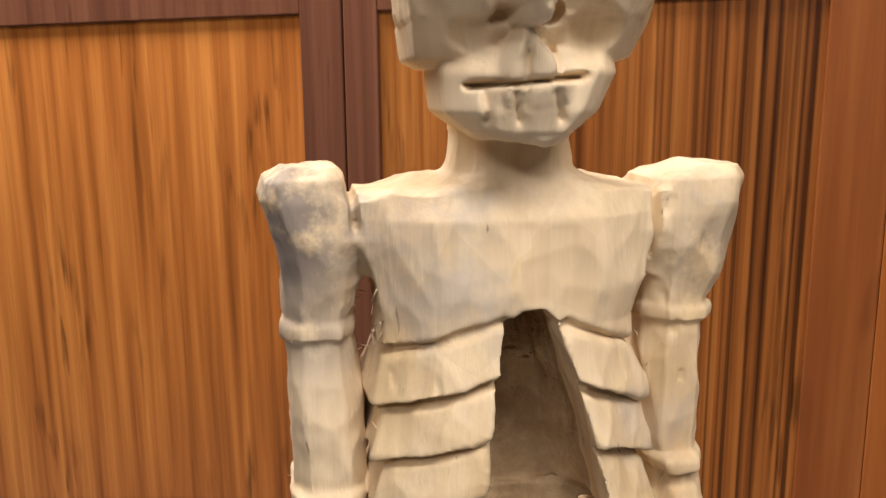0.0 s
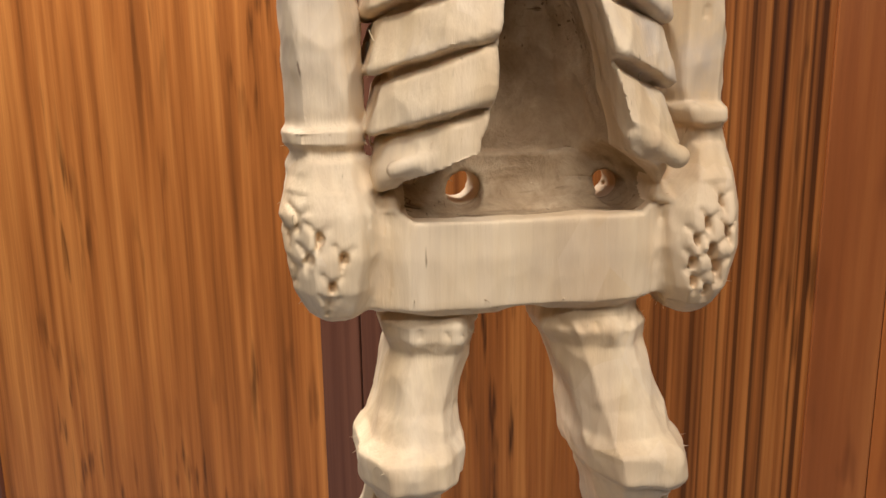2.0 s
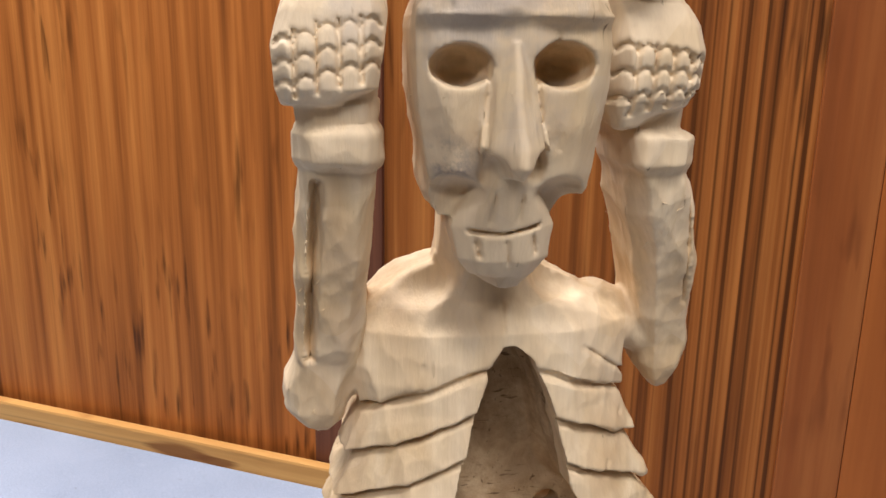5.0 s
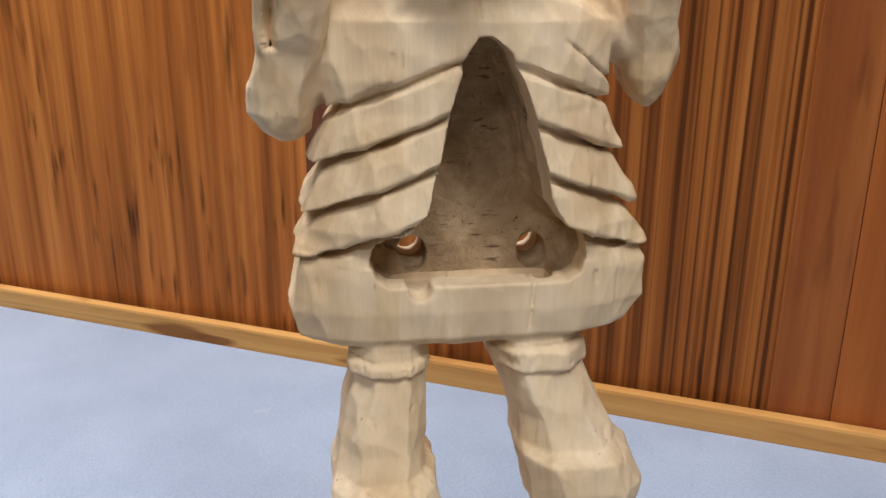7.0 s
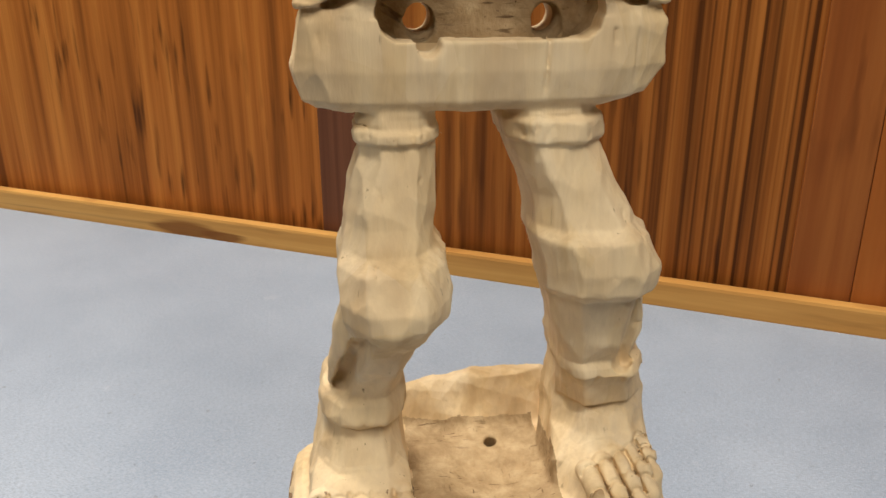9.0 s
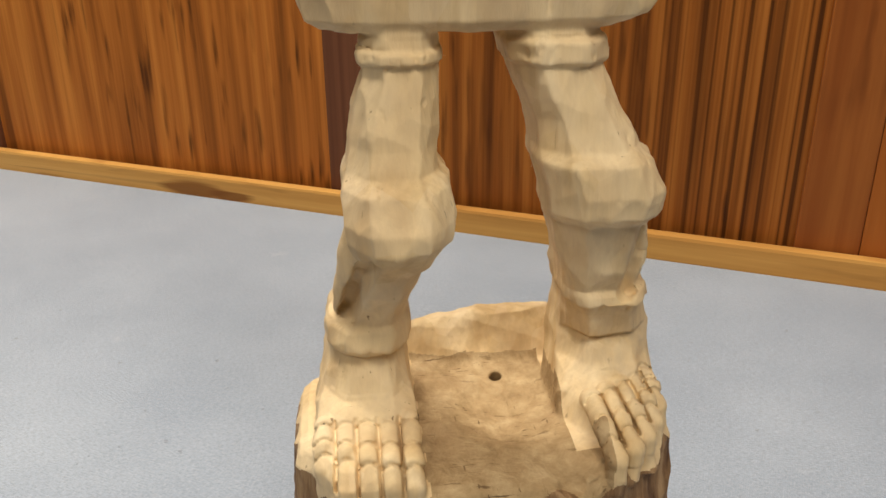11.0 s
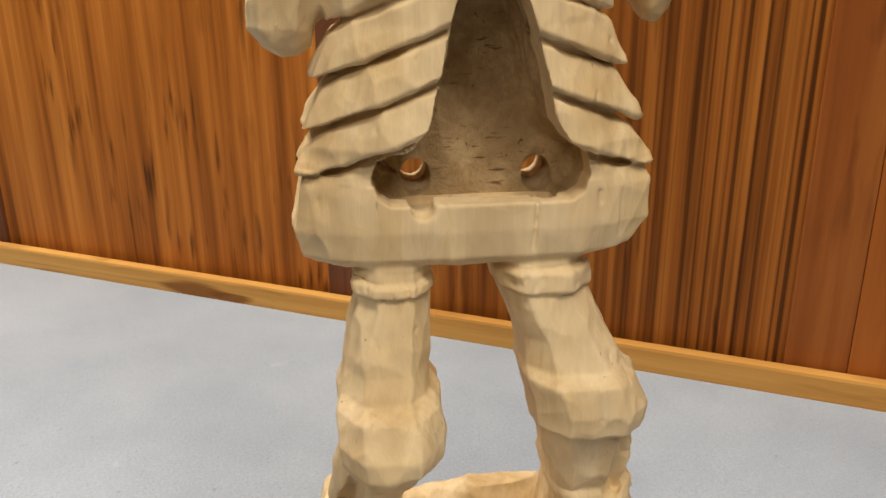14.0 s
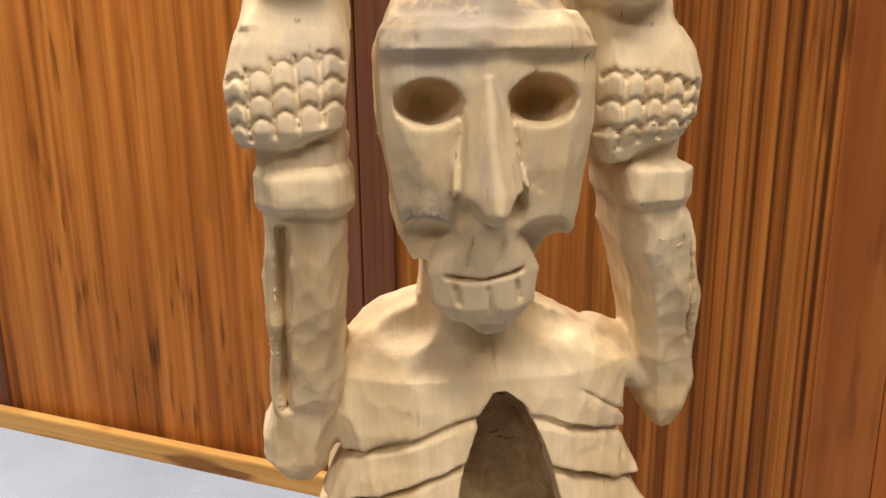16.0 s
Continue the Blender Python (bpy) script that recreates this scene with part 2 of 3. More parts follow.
def room():
    tagged(part("floor", box(-3.2, 3.0, -4.0, 1.6, FLOOR_Z - 0.1, FLOOR_Z), CARPET), "plain brown carpeted floor of the room", "floor", kind="structure")
    tagged(part("ceiling", box(-3.2, 3.0, -4.0, 1.6, CEIL_Z, CEIL_Z + 0.1), WHITE), "plain white painted ceiling", "ceiling", kind="structure")
    for name, b in (
        ("wall_north", (-3.2, 3.0, 1.5, 1.6)),
        ("wall_south", (-3.2, 3.0, -4.1, -4.0)),
        ("wall_west", (-3.3, -3.2, -4.0, 1.6)),
        ("wall_east", (3.0, 3.1, -4.0, 1.6)),
    ):
        tagged(part(name, box(*b, FLOOR_Z, CEIL_Z), CREAM), "plain beige plastered wall of the room", "wall", kind="structure")


room()

# ---- the cupboard behind the table ----
WALL_Y = 0.852
RAIL_Z = 0.946


def cupboard_door(thing, x0, x1, left, right, panel, stile_l, stile_r, label, gap=0.0011):
    """A framed door: a sunk panel with stiles and rails as its parts. left, right: the widths of the stiles."""
    z0, z1 = FLOOR_Z + 0.08, RAIL_Z + 0.075
    y0, y1 = WALL_Y, WALL_Y + 0.022
    door = part("door", box(x0 + left - 0.004, x1 - right + 0.004, y0 + 0.007, y1 - 0.004, z0 + 0.08, RAIL_Z + 0.008), panel, thing, label)
    part("stile", box(x0 + gap, x0 + left, y0, y1, z0, z1, 0.0016), stile_l, door)
    part("stile", box(x1 - right, x1 - gap, y0, y1, z0, z1, 0.0016), stile_r, door)
    part("rail", box(x0 + left + 0.0003, x1 - right - 0.0003, y0 + 0.0006, y1, RAIL_Z, z1, 0.0016), STILE, door)
    part("rail", box(x0 + left + 0.0003, x1 - right - 0.0003, y0 + 0.0006, y1, z0, z0 + 0.09, 0.0016), STILE, door)


def cupboard():
    thing = empty("cupboard", "built-in orange-brown wooden cupboard with framed doors behind the table", "cupboard")
    part("body", box(-1.95, 1.2, WALL_Y + 0.026, 1.495, FLOOR_Z + 0.08, RAIL_Z + 0.11), STILE, thing)
    part("plinth", box(-1.95, 1.2, WALL_Y + 0.05, 1.49, FLOOR_Z, FLOOR_Z + 0.078), STILE, thing)
    cupboard_door(thing, -1.71, -1.06, 0.05, 0.05, PANEL, STILE, STILE, "flat streaked orange-brown veneer door")
    cupboard_door(thing, -1.06, -0.4105, 0.05, 0.052, PANEL, STILE, STILE, "flat streaked orange-brown veneer door")
    cupboard_door(thing, -0.4105, 0.134, 0.041, 0.061, PANEL_FINE, STILE, STILE_RED, "orange-brown door with closely banded grain", 0.0011)
    cupboard_door(thing, 0.134, 0.78, 0.12, 0.052, PANEL, STILE_ORANGE, STILE_RED, "orange-brown framed door with wide stile", -0.0009)


cupboard()


# ---- the table ----
def table():
    thing = empty("table", "long table with grey-blue fabric top and yellow wooden edge strip", "table")
    x0, x1, y0, y1 = -1.75, 1.1, -0.05, WALL_Y - 0.019
    part("tabletop", box(x0, x1, y0, y1, -0.022, 0.0, 0.001), FABRIC, thing, "grey-blue woven fabric surface")
    part("edge_strip", box(x0, x1, y1 + 0.0005, WALL_Y - 0.003, -0.03, 0.0285, 0.004), LIP, thing, "yellow pine strip with rounded edge")
    part("edge_strip", box(x0, x1, y0 - 0.018, y0 - 0.0005, -0.03, 0.001, 0.004), LIP, thing)
    for y in (y0 + 0.06, y1 - 0.06):
        part("apron", box(x0 + 0.08, x1 - 0.08, y - 0.01, y + 0.01, -0.09, -0.0225, 0.002), BOARD, thing)
        for x in (x0 + 0.06, x1 - 0.06):
            part("leg", box(x - 0.018, x + 0.018, y - 0.018, y + 0.018, FLOOR_Z, -0.0225, 0.004), STEEL, thing)


table()


# ---- the carved figure: one solid, cut by distance fields in millimetres ----
STEP = 0.88
LOW, HIGH = np.array((-122.0, -132.0, -3.0)), np.array((98.0, 104.0, 968.0))
SIZE = ((HIGH - LOW) / STEP).astype(int) + 1
AX = [(LOW[k] + STEP * np.arange(SIZE[k])).astype(np.float32) for k in range(3)]
FIELD = np.full(SIZE, 20.0, np.float32)


def region(lo, hi, pad=9.0):
    """The slices of the grid round a box, and the coordinates there."""
    sl = []
    for k in range(3):
        a = max(0, int((lo[k] - pad - LOW[k]) / STEP))
        b = min(SIZE[k], int((hi[k] + pad - LOW[k]) / STEP) + 2)
        sl.append(slice(a, b))
    return tuple(sl), AX[0][sl[0]][:, None, None], AX[1][sl[1]][None, :, None], AX[2][sl[2]][None, None, :]


def smooth_min(a, b, k):
    if k <= 0:
        return np.minimum(a, b)
    h = np.clip(0.5 + 0.5 * (b - a) / k, 0, 1)
    return b * (1 - h) + a * h - k * h * (1 - h)


def add(sl, d, k=2.0):
    FIELD[sl] = smooth_min(FIELD[sl], d, k)


def cut(sl, d, k=1.0):
    FIELD[sl] = -smooth_min(-FIELD[sl], d, k)


def loft_field(rows, n, X, Y, Z):
    rows = sorted(rows)
    zs = [r[0] for r in rows]
    z = Z.ravel()
    xl, xr, yf, yb = (np.interp(z, zs, [r[k] for r in rows]).astype(np.float32)[None, None, :] for k in (1, 2, 3, 4))
    wx, wy = np.maximum((xr - xl) / 2, 0.5), np.maximum((yb - yf) / 2, 0.5)
    ax, ay = np.abs((X - (xl + xr) / 2) / wx), np.abs((Y - (yf + yb) / 2) / wy)
    soft = (ax**n + ay**n) ** (1.0 / n)
    hard = np.maximum(np.maximum(ax, ay), (ax + ay) * (0.5 + 0.5 / n))
    q = 0.75 * hard + 0.25 * soft
    d = (q - 1) * np.minimum(wx, wy)
    return np.maximum(d, np.maximum(zs[0] - Z, Z - zs[-1])).astype(np.float32)


def loft(rows, n=3.0, k=2.0, op=add):
    """A limb or block given by rows of height, left, right, front and back; n: how square it is."""
    lo = (min(r[1] for r in rows), min(r[3] for r in rows), min(r[0] for r in rows))
    hi = (max(r[2] for r in rows), max(r[4] for r in rows), max(r[0] for r in rows))
    sl, X, Y, Z = region(lo, hi)
    op(sl, loft_field(rows, n, X, Y, Z), k)


def rod(a, b, ra, rb, k=1.5, op=add):
    """A tapered rod with round ends."""
    a, b = np.array(a, float), np.array(b, float)
    r = max(ra, rb)
    sl, X, Y, Z = region(np.minimum(a, b) - r, np.maximum(a, b) + r)
    v = b - a
    h = np.clip(((X - a[0]) * v[0] + (Y - a[1]) * v[1] + (Z - a[2]) * v[2]) / max(v @ v, 1e-6), 0, 1)
    d = np.sqrt((X - a[0] - h * v[0]) ** 2 + (Y - a[1] - h * v[1]) ** 2 + (Z - a[2] - h * v[2]) ** 2) - (ra + (rb - ra) * h)
    op(sl, d.astype(np.float32), k)


def ball(c, r, k=1.5, op=add):
    """An ellipsoid."""
    c, r = np.array(c, float), np.array(r, float)
    sl, X, Y, Z = region(c - r, c + r)
    q = np.sqrt(((X - c[0]) / r[0]) ** 2 + ((Y - c[1]) / r[1]) ** 2 + ((Z - c[2]) / r[2]) ** 2)
    op(sl, ((q - 1) * r.min()).astype(np.float32), k)


def score(a, b, width, depth, front=True):
    """A V-shaped knife line from a to b, cut to a depth into the surface; a and b in x and z, front: the span in y."""
    (xa, za), (xb, zb), (y0, y1) = a, b, front
    sl, X, Y, Z = region((min(xa, xb), y0, min(za, zb)), (max(xa, xb), y1, max(za, zb)), 3)
    v = np.array((xb - xa, zb - za), float)
    h = np.clip(((X - xa) * v[0] + (Z - za) * v[1]) / max(v @ v, 1e-6), 0, 1)
    w = max(width * 1.15, 1.25)
    r = np.sqrt((X - xa - h * v[0]) ** 2 + (Z - za - h * v[1]) ** 2) + 0 * Y
    deep = 1.25 * depth * np.clip(1.0 - r / w, 0, 1) * np.clip(np.minimum(h, 1 - h) * 6 + 0.35, 0, 1)
    f = FIELD[sl]
    d = np.maximum(np.maximum(r - w, -f - deep), np.maximum(y0 - Y, Y - y1))
    cut(sl, d.astype(np.float32), 0.3)


def groove(points, width, depth, way=(0.0, 1.0, 0.0), reach=9.0):
    """A V-shaped channel along a line of points, cut to a depth into the skin that lies before or behind it along way."""
    way = np.array(way, float) / np.linalg.norm(way)
    points = np.array(points, float)
    sl, X, Y, Z = region(points.min(0), points.max(0), reach + width)
    carve = np.float32(50)
    for a, b in zip(points, points[1:]):
        v = b - a
        v = v - way * (v @ way)
        h = np.clip(((X - a[0]) * v[0] + (Y - a[1]) * v[1] + (Z - a[2]) * v[2]) / max(v @ v, 1e-6), 0, 1)
        ox, oy, oz = (Q - a[k] - h * (b - a)[k] for k, Q in enumerate((X, Y, Z)))
        along = ox * way[0] + oy * way[1] + oz * way[2]
        r = np.sqrt(np.maximum(ox**2 + oy**2 + oz**2 - along**2, 0))
        deep = depth * np.clip(1.15 * (1 - r / width), 0, 1)
        carve = np.minimum(carve, np.maximum(np.maximum(r - width, -FIELD[sl] - deep), np.abs(along) - reach))
    cut(sl, carve.astype(np.float32), 0.2)


def rib_steps(lo, hi, inner, pitch, slope, top, amp, side):
    """Overlapping ribs: the surface swells towards the lower edge of each rib and steps back under it."""
    sl, X, Y, Z = region(lo, hi, 0)
    line = top - slope * np.abs(X - inner)
    u = (line - Z) / pitch + 0 * Y
    saw = np.mod(u, 1.0)
    swell = np.interp(saw, (0.0, 0.05, 0.16, 0.6, 0.87, 0.95, 1.0), (-0.75, -0.8, -0.1, 0.35, 0.6, 0.35, -0.75)) * amp
    swell = np.where(u > 0, swell, np.interp(u, (-0.1, 0.0), (0.0, -0.75)) * amp)
    fade = np.clip(np.minimum((X - lo[0]) if side > 0 else (hi[0] - X), 6.0) / 6.0, 0, 1)
    FIELD[sl] = FIELD[sl] - (swell * fade).astype(np.float32)


def base_block():
    loft([(0, -112, 79, -70, 82), (60, -111, 78, -69, 81), (112, -109, 75, -66, 80), (119, -106, 72, -62, 78), (122, -102, 69, -58, 76)], 2.3)
    # the raised back rim and the hollow before it
    loft([(100, -62, 60, 38, 79), (124, -58, 56, 44, 78), (132, -53, 50, 49, 76), (138, -45, 44, 53, 74), (144, -18, 28, 58, 70)], 2.3, 4)
    ball((-6, 0, 148), (46, 58, 33), 3, cut)
    ball((8, -52, 140), (34, 34, 21), 4, cut)
    rod((-4, 28, 126), (-4, 37, 108), 3.4, 2.6, 0.4, cut)


def low_feet():
    loft([(108, -98, -50, -60, 52), (124, -98, -50, -60, 50), (130, -97, -50, -54, 48), (136, -96, -50, -38, 48), (144, -93, -51, -21, 46), (156, -90, -53, -14, 44), (168, -89, -54, -8, 42), (178, -87, -55, -12, 38)], 3.2)
    ball((-85, 4, 171), (5.5, 12, 9), 4)
    for i in range(5):
        x, tip = -92.6 + 9.6 * i, (-47, -54, -59, -62, -64)[i]
        rod((x, -26, 135), (x - 0.5, tip + 12, 131), 5.0, 5.2, 1.0)
        rod((x - 0.5, tip + 12, 131), (x - 0.5, tip + 5, 124), 5.2, 4.7, 1.0)
        rod((x, tip + 5, 124), (x, tip + 6, 110), 4.8, 5, 1.5)
    # right foot, turned outwards
    loft([(108, 18, 73, -46, 50), (122, 19, 73, -38, 50), (134, 20, 71, -24, 50), (146, 22, 70, -8, 50), (158, 23, 70, 0, 48), (172, 24, 66, -4, 44), (180, 24, 66, -8, 42)], 2.6)
    rod((13, -62, 124), (17, -22, 142), 10, 6, 1, cut)
    tips = ((31, -28, 35, -55), (40, -24, 45, -48), (48, -19, 53.5, -40), (56, -13, 61, -29), (63, -5, 67, -16))
    for i, (ax, ay, bx, by) in enumerate(tips):
        mx, my = (ax + bx) / 2, (ay + by) / 2
        rod((ax, ay + 4, 138), (mx, my, 134), 5.0, 5.0, 1.5)
        rod((mx, my, 134), (bx, by, 126), 5.0, 4.5, 1.5)
        rod((bx, by, 126), (bx, by + 1, 110), 4.8, 5.2, 1.5)


def toe_lines():
    """Thin knife cuts: arched across the toes, straight between them."""
    for i in range(5):
        x, tip = -92.6 + 9.6 * i, (-47, -54, -59, -62, -64)[i]
        for f, z in ((0.0, 138.6), (0.40, 135.6), (0.72, 132.0)):
            y = -29 + f * (tip + 29)
            groove([(x + k, y - 0.09 * k * k, z - 0.11 * k * k) for k in (-4.7, -3.0, 0.0, 3.0, 4.7)], 1.05, 1.6, (0.1, 0.8, -0.58), 6)
        if i:
            groove([(x - 4.8, -27, 137.6), (x - 4.8, tip + 8, 131.0), (x - 4.8, tip + 1, 120)], 1.15, 2.2, (0.1, 0.8, -0.58), 6)
    tips = ((31, -28, 35, -55), (40, -24, 45, -48), (48, -19, 53.5, -40), (56, -13, 61, -29), (63, -5, 67, -16))
    for i, (ax, ay, bx, by) in enumerate(tips):
        for f, z in ((0.0, 142.4), (0.42, 138.4), (0.74, 133.2)):
            cx, cy = ax + (bx - ax) * f, ay + (by - ay) * f
            groove([(cx - 4.2, cy - 2.6, z - 2.6), (cx - 2, cy - 0.3, z), (cx + 0.5, cy + 0.4, z + 0.5), (cx + 4.2, cy + 0.4, z - 2.4)], 1.05, 1.6, (0.3, 0.78, -0.55), 6)
        if i:
            px, py, qx, qy = tips[i - 1]
            groove([((ax + px) / 2, (ay + py) / 2, 141), ((bx + qx) / 2, (by + qy) / 2 + 2, 129)], 1.2, 2.4, (0.3, 0.78, -0.55), 6)


def low_legs():
    loft([(312, -68, -37, -16, 30), (299.5, -67.5, -36.5, -18, 30), (298, -70, -35, -21, 32), (294.5, -70, -35, -22, 32), (293, -68.5, -36.5, -19.5, 30), (288, -68, -36.5, -21, 30), (276, -73, -37, -25, 28), (262, -75, -38, -29, 26), (252, -77, -38, -34, 24), (247, -79, -34, -42, 24), (234, -79, -33, -50, 18), (226, -78, -34, -50, 15), (216, -76, -40, -40, 16), (208, -76, -45, -32, 20), (190, -80, -50, -20, 28), (176, -86, -54, -13, 36)], 3.0)
    loft([(180, -86, -53, -12, 36), (176, -89, -52, -17, 40), (167, -91, -51.5, -18, 42), (163, -90, -52, -14, 42)], 3.2, 0.8)
    # calf bone standing off the shin
    rod((-73, -20, 230), (-78, -13, 206), 5.5, 6.2, 0.8)
    rod((-78, -13, 206), (-81, -3, 184), 6.2, 5.5, 0.8)
    groove([(-68, -36, 219), (-72.5, -24, 206), (-76.5, -16, 195), (-80, -9, 183)], 4.6, 7.5)
    # the flat of the shin under the kneecap
    rod((-50, -46, 217), (-62, -36, 184), 3.5, 5.0, 0.3, cut)
    loft([(314, -10, 30, -14, 32), (303, -9, 30, -17, 33), (301, -10, 32, -20, 34), (293, -8, 33, -21, 34), (291, -5.5, 31.5, -18.5, 32), (270, 3, 42, -23, 30), (257, 5, 48, -27, 30), (253, 4, 53, -34, 28), (240, 8, 58, -36, 24), (230, 9, 57, -34, 24), (224, 13, 54, -25, 26), (200, 18, 58, -19, 30), (188, 20, 58, -13, 36), (185.5, 20, 61.5, -15, 40), (181, 21, 62.5, -16, 41), (179, 23, 61, -12.5, 41), (172, 24, 62, -7, 41), (160, 25, 66, -4, 44)], 3.2)
    rod((53, -1, 225), (57, 4, 203), 6, 5.8, 1)
    rod((57, 4, 203), (57, 12, 184), 5.8, 4.5, 1)
    groove([(51.5, -18, 219), (50.5, -18, 206), (48, -14, 187)], 4.4, 8, (0.3, 0.8, -0.3))


def low_skirt():
    loft([(306, -84, 34, -15, 34), (310, -90, 50, -19, 38), (322, -93, 57, -21, 40), (338, -90, 56, -21, 40), (346, -87, 53, -20, 40), (354, -84, 50, -17, 40)], 4.5, 1.5)
    ball((76, -10, 297), (52, 60, 13), 1, cut)


def low_body():
    chest = [(462, -42, -4, -16, 24), (455, -58, 8, -17, 28), (448, -67, 20, -19, 32), (441, -75, 31, -22, 36), (436, -78, 35, -25, 38), (415, -77, 36, -27, 38), (403, -76, 36, -25, 38), (385, -78, 40, -25, 38), (367, -82, 45, -26, 38), (357, -84, 48, -26, 38), (349, -81, 48, -23, 38), (345, -74, 42, -6, 38)]
    loft(chest, 3.4, 3)
    loft([(452, -46, -4, -18, 20), (470, -44, -8, -26, 16), (498, -43, -10, -30, 10)], 2.6, 5)
    # sunken flats between neck and arms
    ball((-57, -22, 459), (20, 17, 14), 1.5, cut)
    ball((11, -20, 459), (20, 17, 14), 1.5, cut)
    # shoulders and elbows
    rod((-88, -2, 410), (-66, 2, 436), 12, 12, 2)
    rod((48, 0, 428), (26, 4, 438), 12, 12, 3)
    rib_steps((-95, -45, 347), (-24, 45, 424), -26, 18.2, 0.40, 422, 4.0, 1)
    rib_steps((-7, -45, 347), (62, 45, 424), -6, 18.6, 0.37, 421, 4.0, -1)
    score((-77, 402), (-52, 414), 0.9, 1.8, (-60, 10))
    score((14, 429), (36, 413), 0.8, 1.5, (-60, 10))
    score((-19.5, 448), (-19, 436), 0.45, 1.6, (-60, 0))
    # the open front between the ribs, the slot below and two bored holes
    loft([(430, -19, -14, -60, 8), (425, -25, -7, -60, 13), (400, -30, 3, -60, 16), (380, -34, 8, -60, 16), (365, -38, 12, -60, 16), (356, -46, 18, -60, 15)], 6, 0.5, cut)
    loft([(358, -44, 16, -60, 15), (352, -58, 26, -40, 14), (344, -60, 27, -50, 13), (337, -58, 25, -50, 12), (333.5, -53, 20, -50, 10)], 7, 0.6, cut)
    loft([(337, -52, 19, -9, 11), (326, -50, 17, -7, 10)], 6, 0.4, cut)
    for x in (-41, 12):
        rod((x, -6, 338), (x, 60, 338.5), 6.2, 6.2, 0.4, cut)
        rod((x, -10, 333), (x, 12, 336), 4.5, 6.2, 0.4, cut)
    rod((-40, -26, 331.5), (-41, -6, 334), 4.5, 5.5, 0.4, cut)
    score((6, 334), (5, 312), 0.5, 1.4, (-40, 0))
    score((-45, 336), (-58, 345), 0.7, 2.2, (-40, 16))


def low_arms():
    left = [(534, -98, -69, -54, -8), (520, -97, -70, -52, -8), (517, -99, -68, -55, -6), (508, -99, -68, -54, -4), (504, -97, -70, -48, -4), (494, -97, -70, -46, -2), (465, -99, -71, -36, 6), (440, -100, -74, -26, 14), (424, -101, -76, -20, 18), (411, -105, -78, -18, 20), (402, -105, -80, -16, 20), (395, -99, -82, -12, 14), (391, -94, -86, -8, 8)]
    loft(left, 3.4, 1.2)
    groove([(-90.5, -47, 499), (-92.2, -31, 467), (-94, -19.5, 428)], 2.6, 4.5)
    right = [(532, 14, 42, -46, -2), (518, 16, 42, -44, -2), (515, 17, 46, -48, 0), (505, 18, 46, -47, 2), (501, 21, 46, -42, 2), (488, 25, 53, -38, 8), (470, 31, 58, -32, 14), (452, 36, 61, -24, 20), (436, 40, 63, -18, 22), (424, 42, 66, -14, 20), (413, 44, 64, -12, 18), (404, 50, 59, -8, 12), (401, 53, 57, -4, 8)]
    loft(right, 3.4, 1.2)
    score((46, 498), (55, 446), 0.7, 1.5, (-60, -6))


def up_feet():
    left = [(526, -101, -86, -57, -14), (532, -103, -70, -61, -14), (545, -104, -68, -62, -14), (556, -101, -67, -59, -16), (566, -98, -67, -54, -18), (574, -95, -67, -50, -20), (580, -93, -66, -54, -26)]
    loft(left, 5, 1.0)
    right = [(519, 11, 20, -48, -8), (526, 9, 37, -53, -8), (532, 8, 41, -56, -8), (545, 7, 42, -57, -8), (553, 6, 40, -55, -10), (563, 4, 34, -51, -14), (572, 2, 30, -52, -20)]
    loft(right, 5, 1.0)
    # toes: three overlapping joints each, arched at the top, set apart by knife cuts
    for x0, x1, front, tops, feet in ((-103, -69, -62.2, (547.5, 549, 551.5, 552.5, 553.5), (528, 529.5, 531, 533, 534)), (8.5, 40.5, -57.0, (547, 546.5, 546, 545, 543), (522, 524, 525.5, 526.5, 527.5))):
        w = (x1 - x0) / 5
        r = 0.5 * w
        for i in range(5):
            x, step = x0 + w * (i + 0.5), (tops[i] - feet[i]) / 3
            y = front
            for j in range(3):
                z = tops[i] - step * j + 0.3
                groove([(x + k * w, y + 8 * k * k, z - 15 * k * k) for k in (-0.4, -0.25, 0.0, 0.25, 0.4)], 1.05, 1.3, reach=10)
            if i:
                groove([(x - r, front, tops[i] + 0.5), (x - r, front, feet[i])], 1.15, 1.6, reach=10)


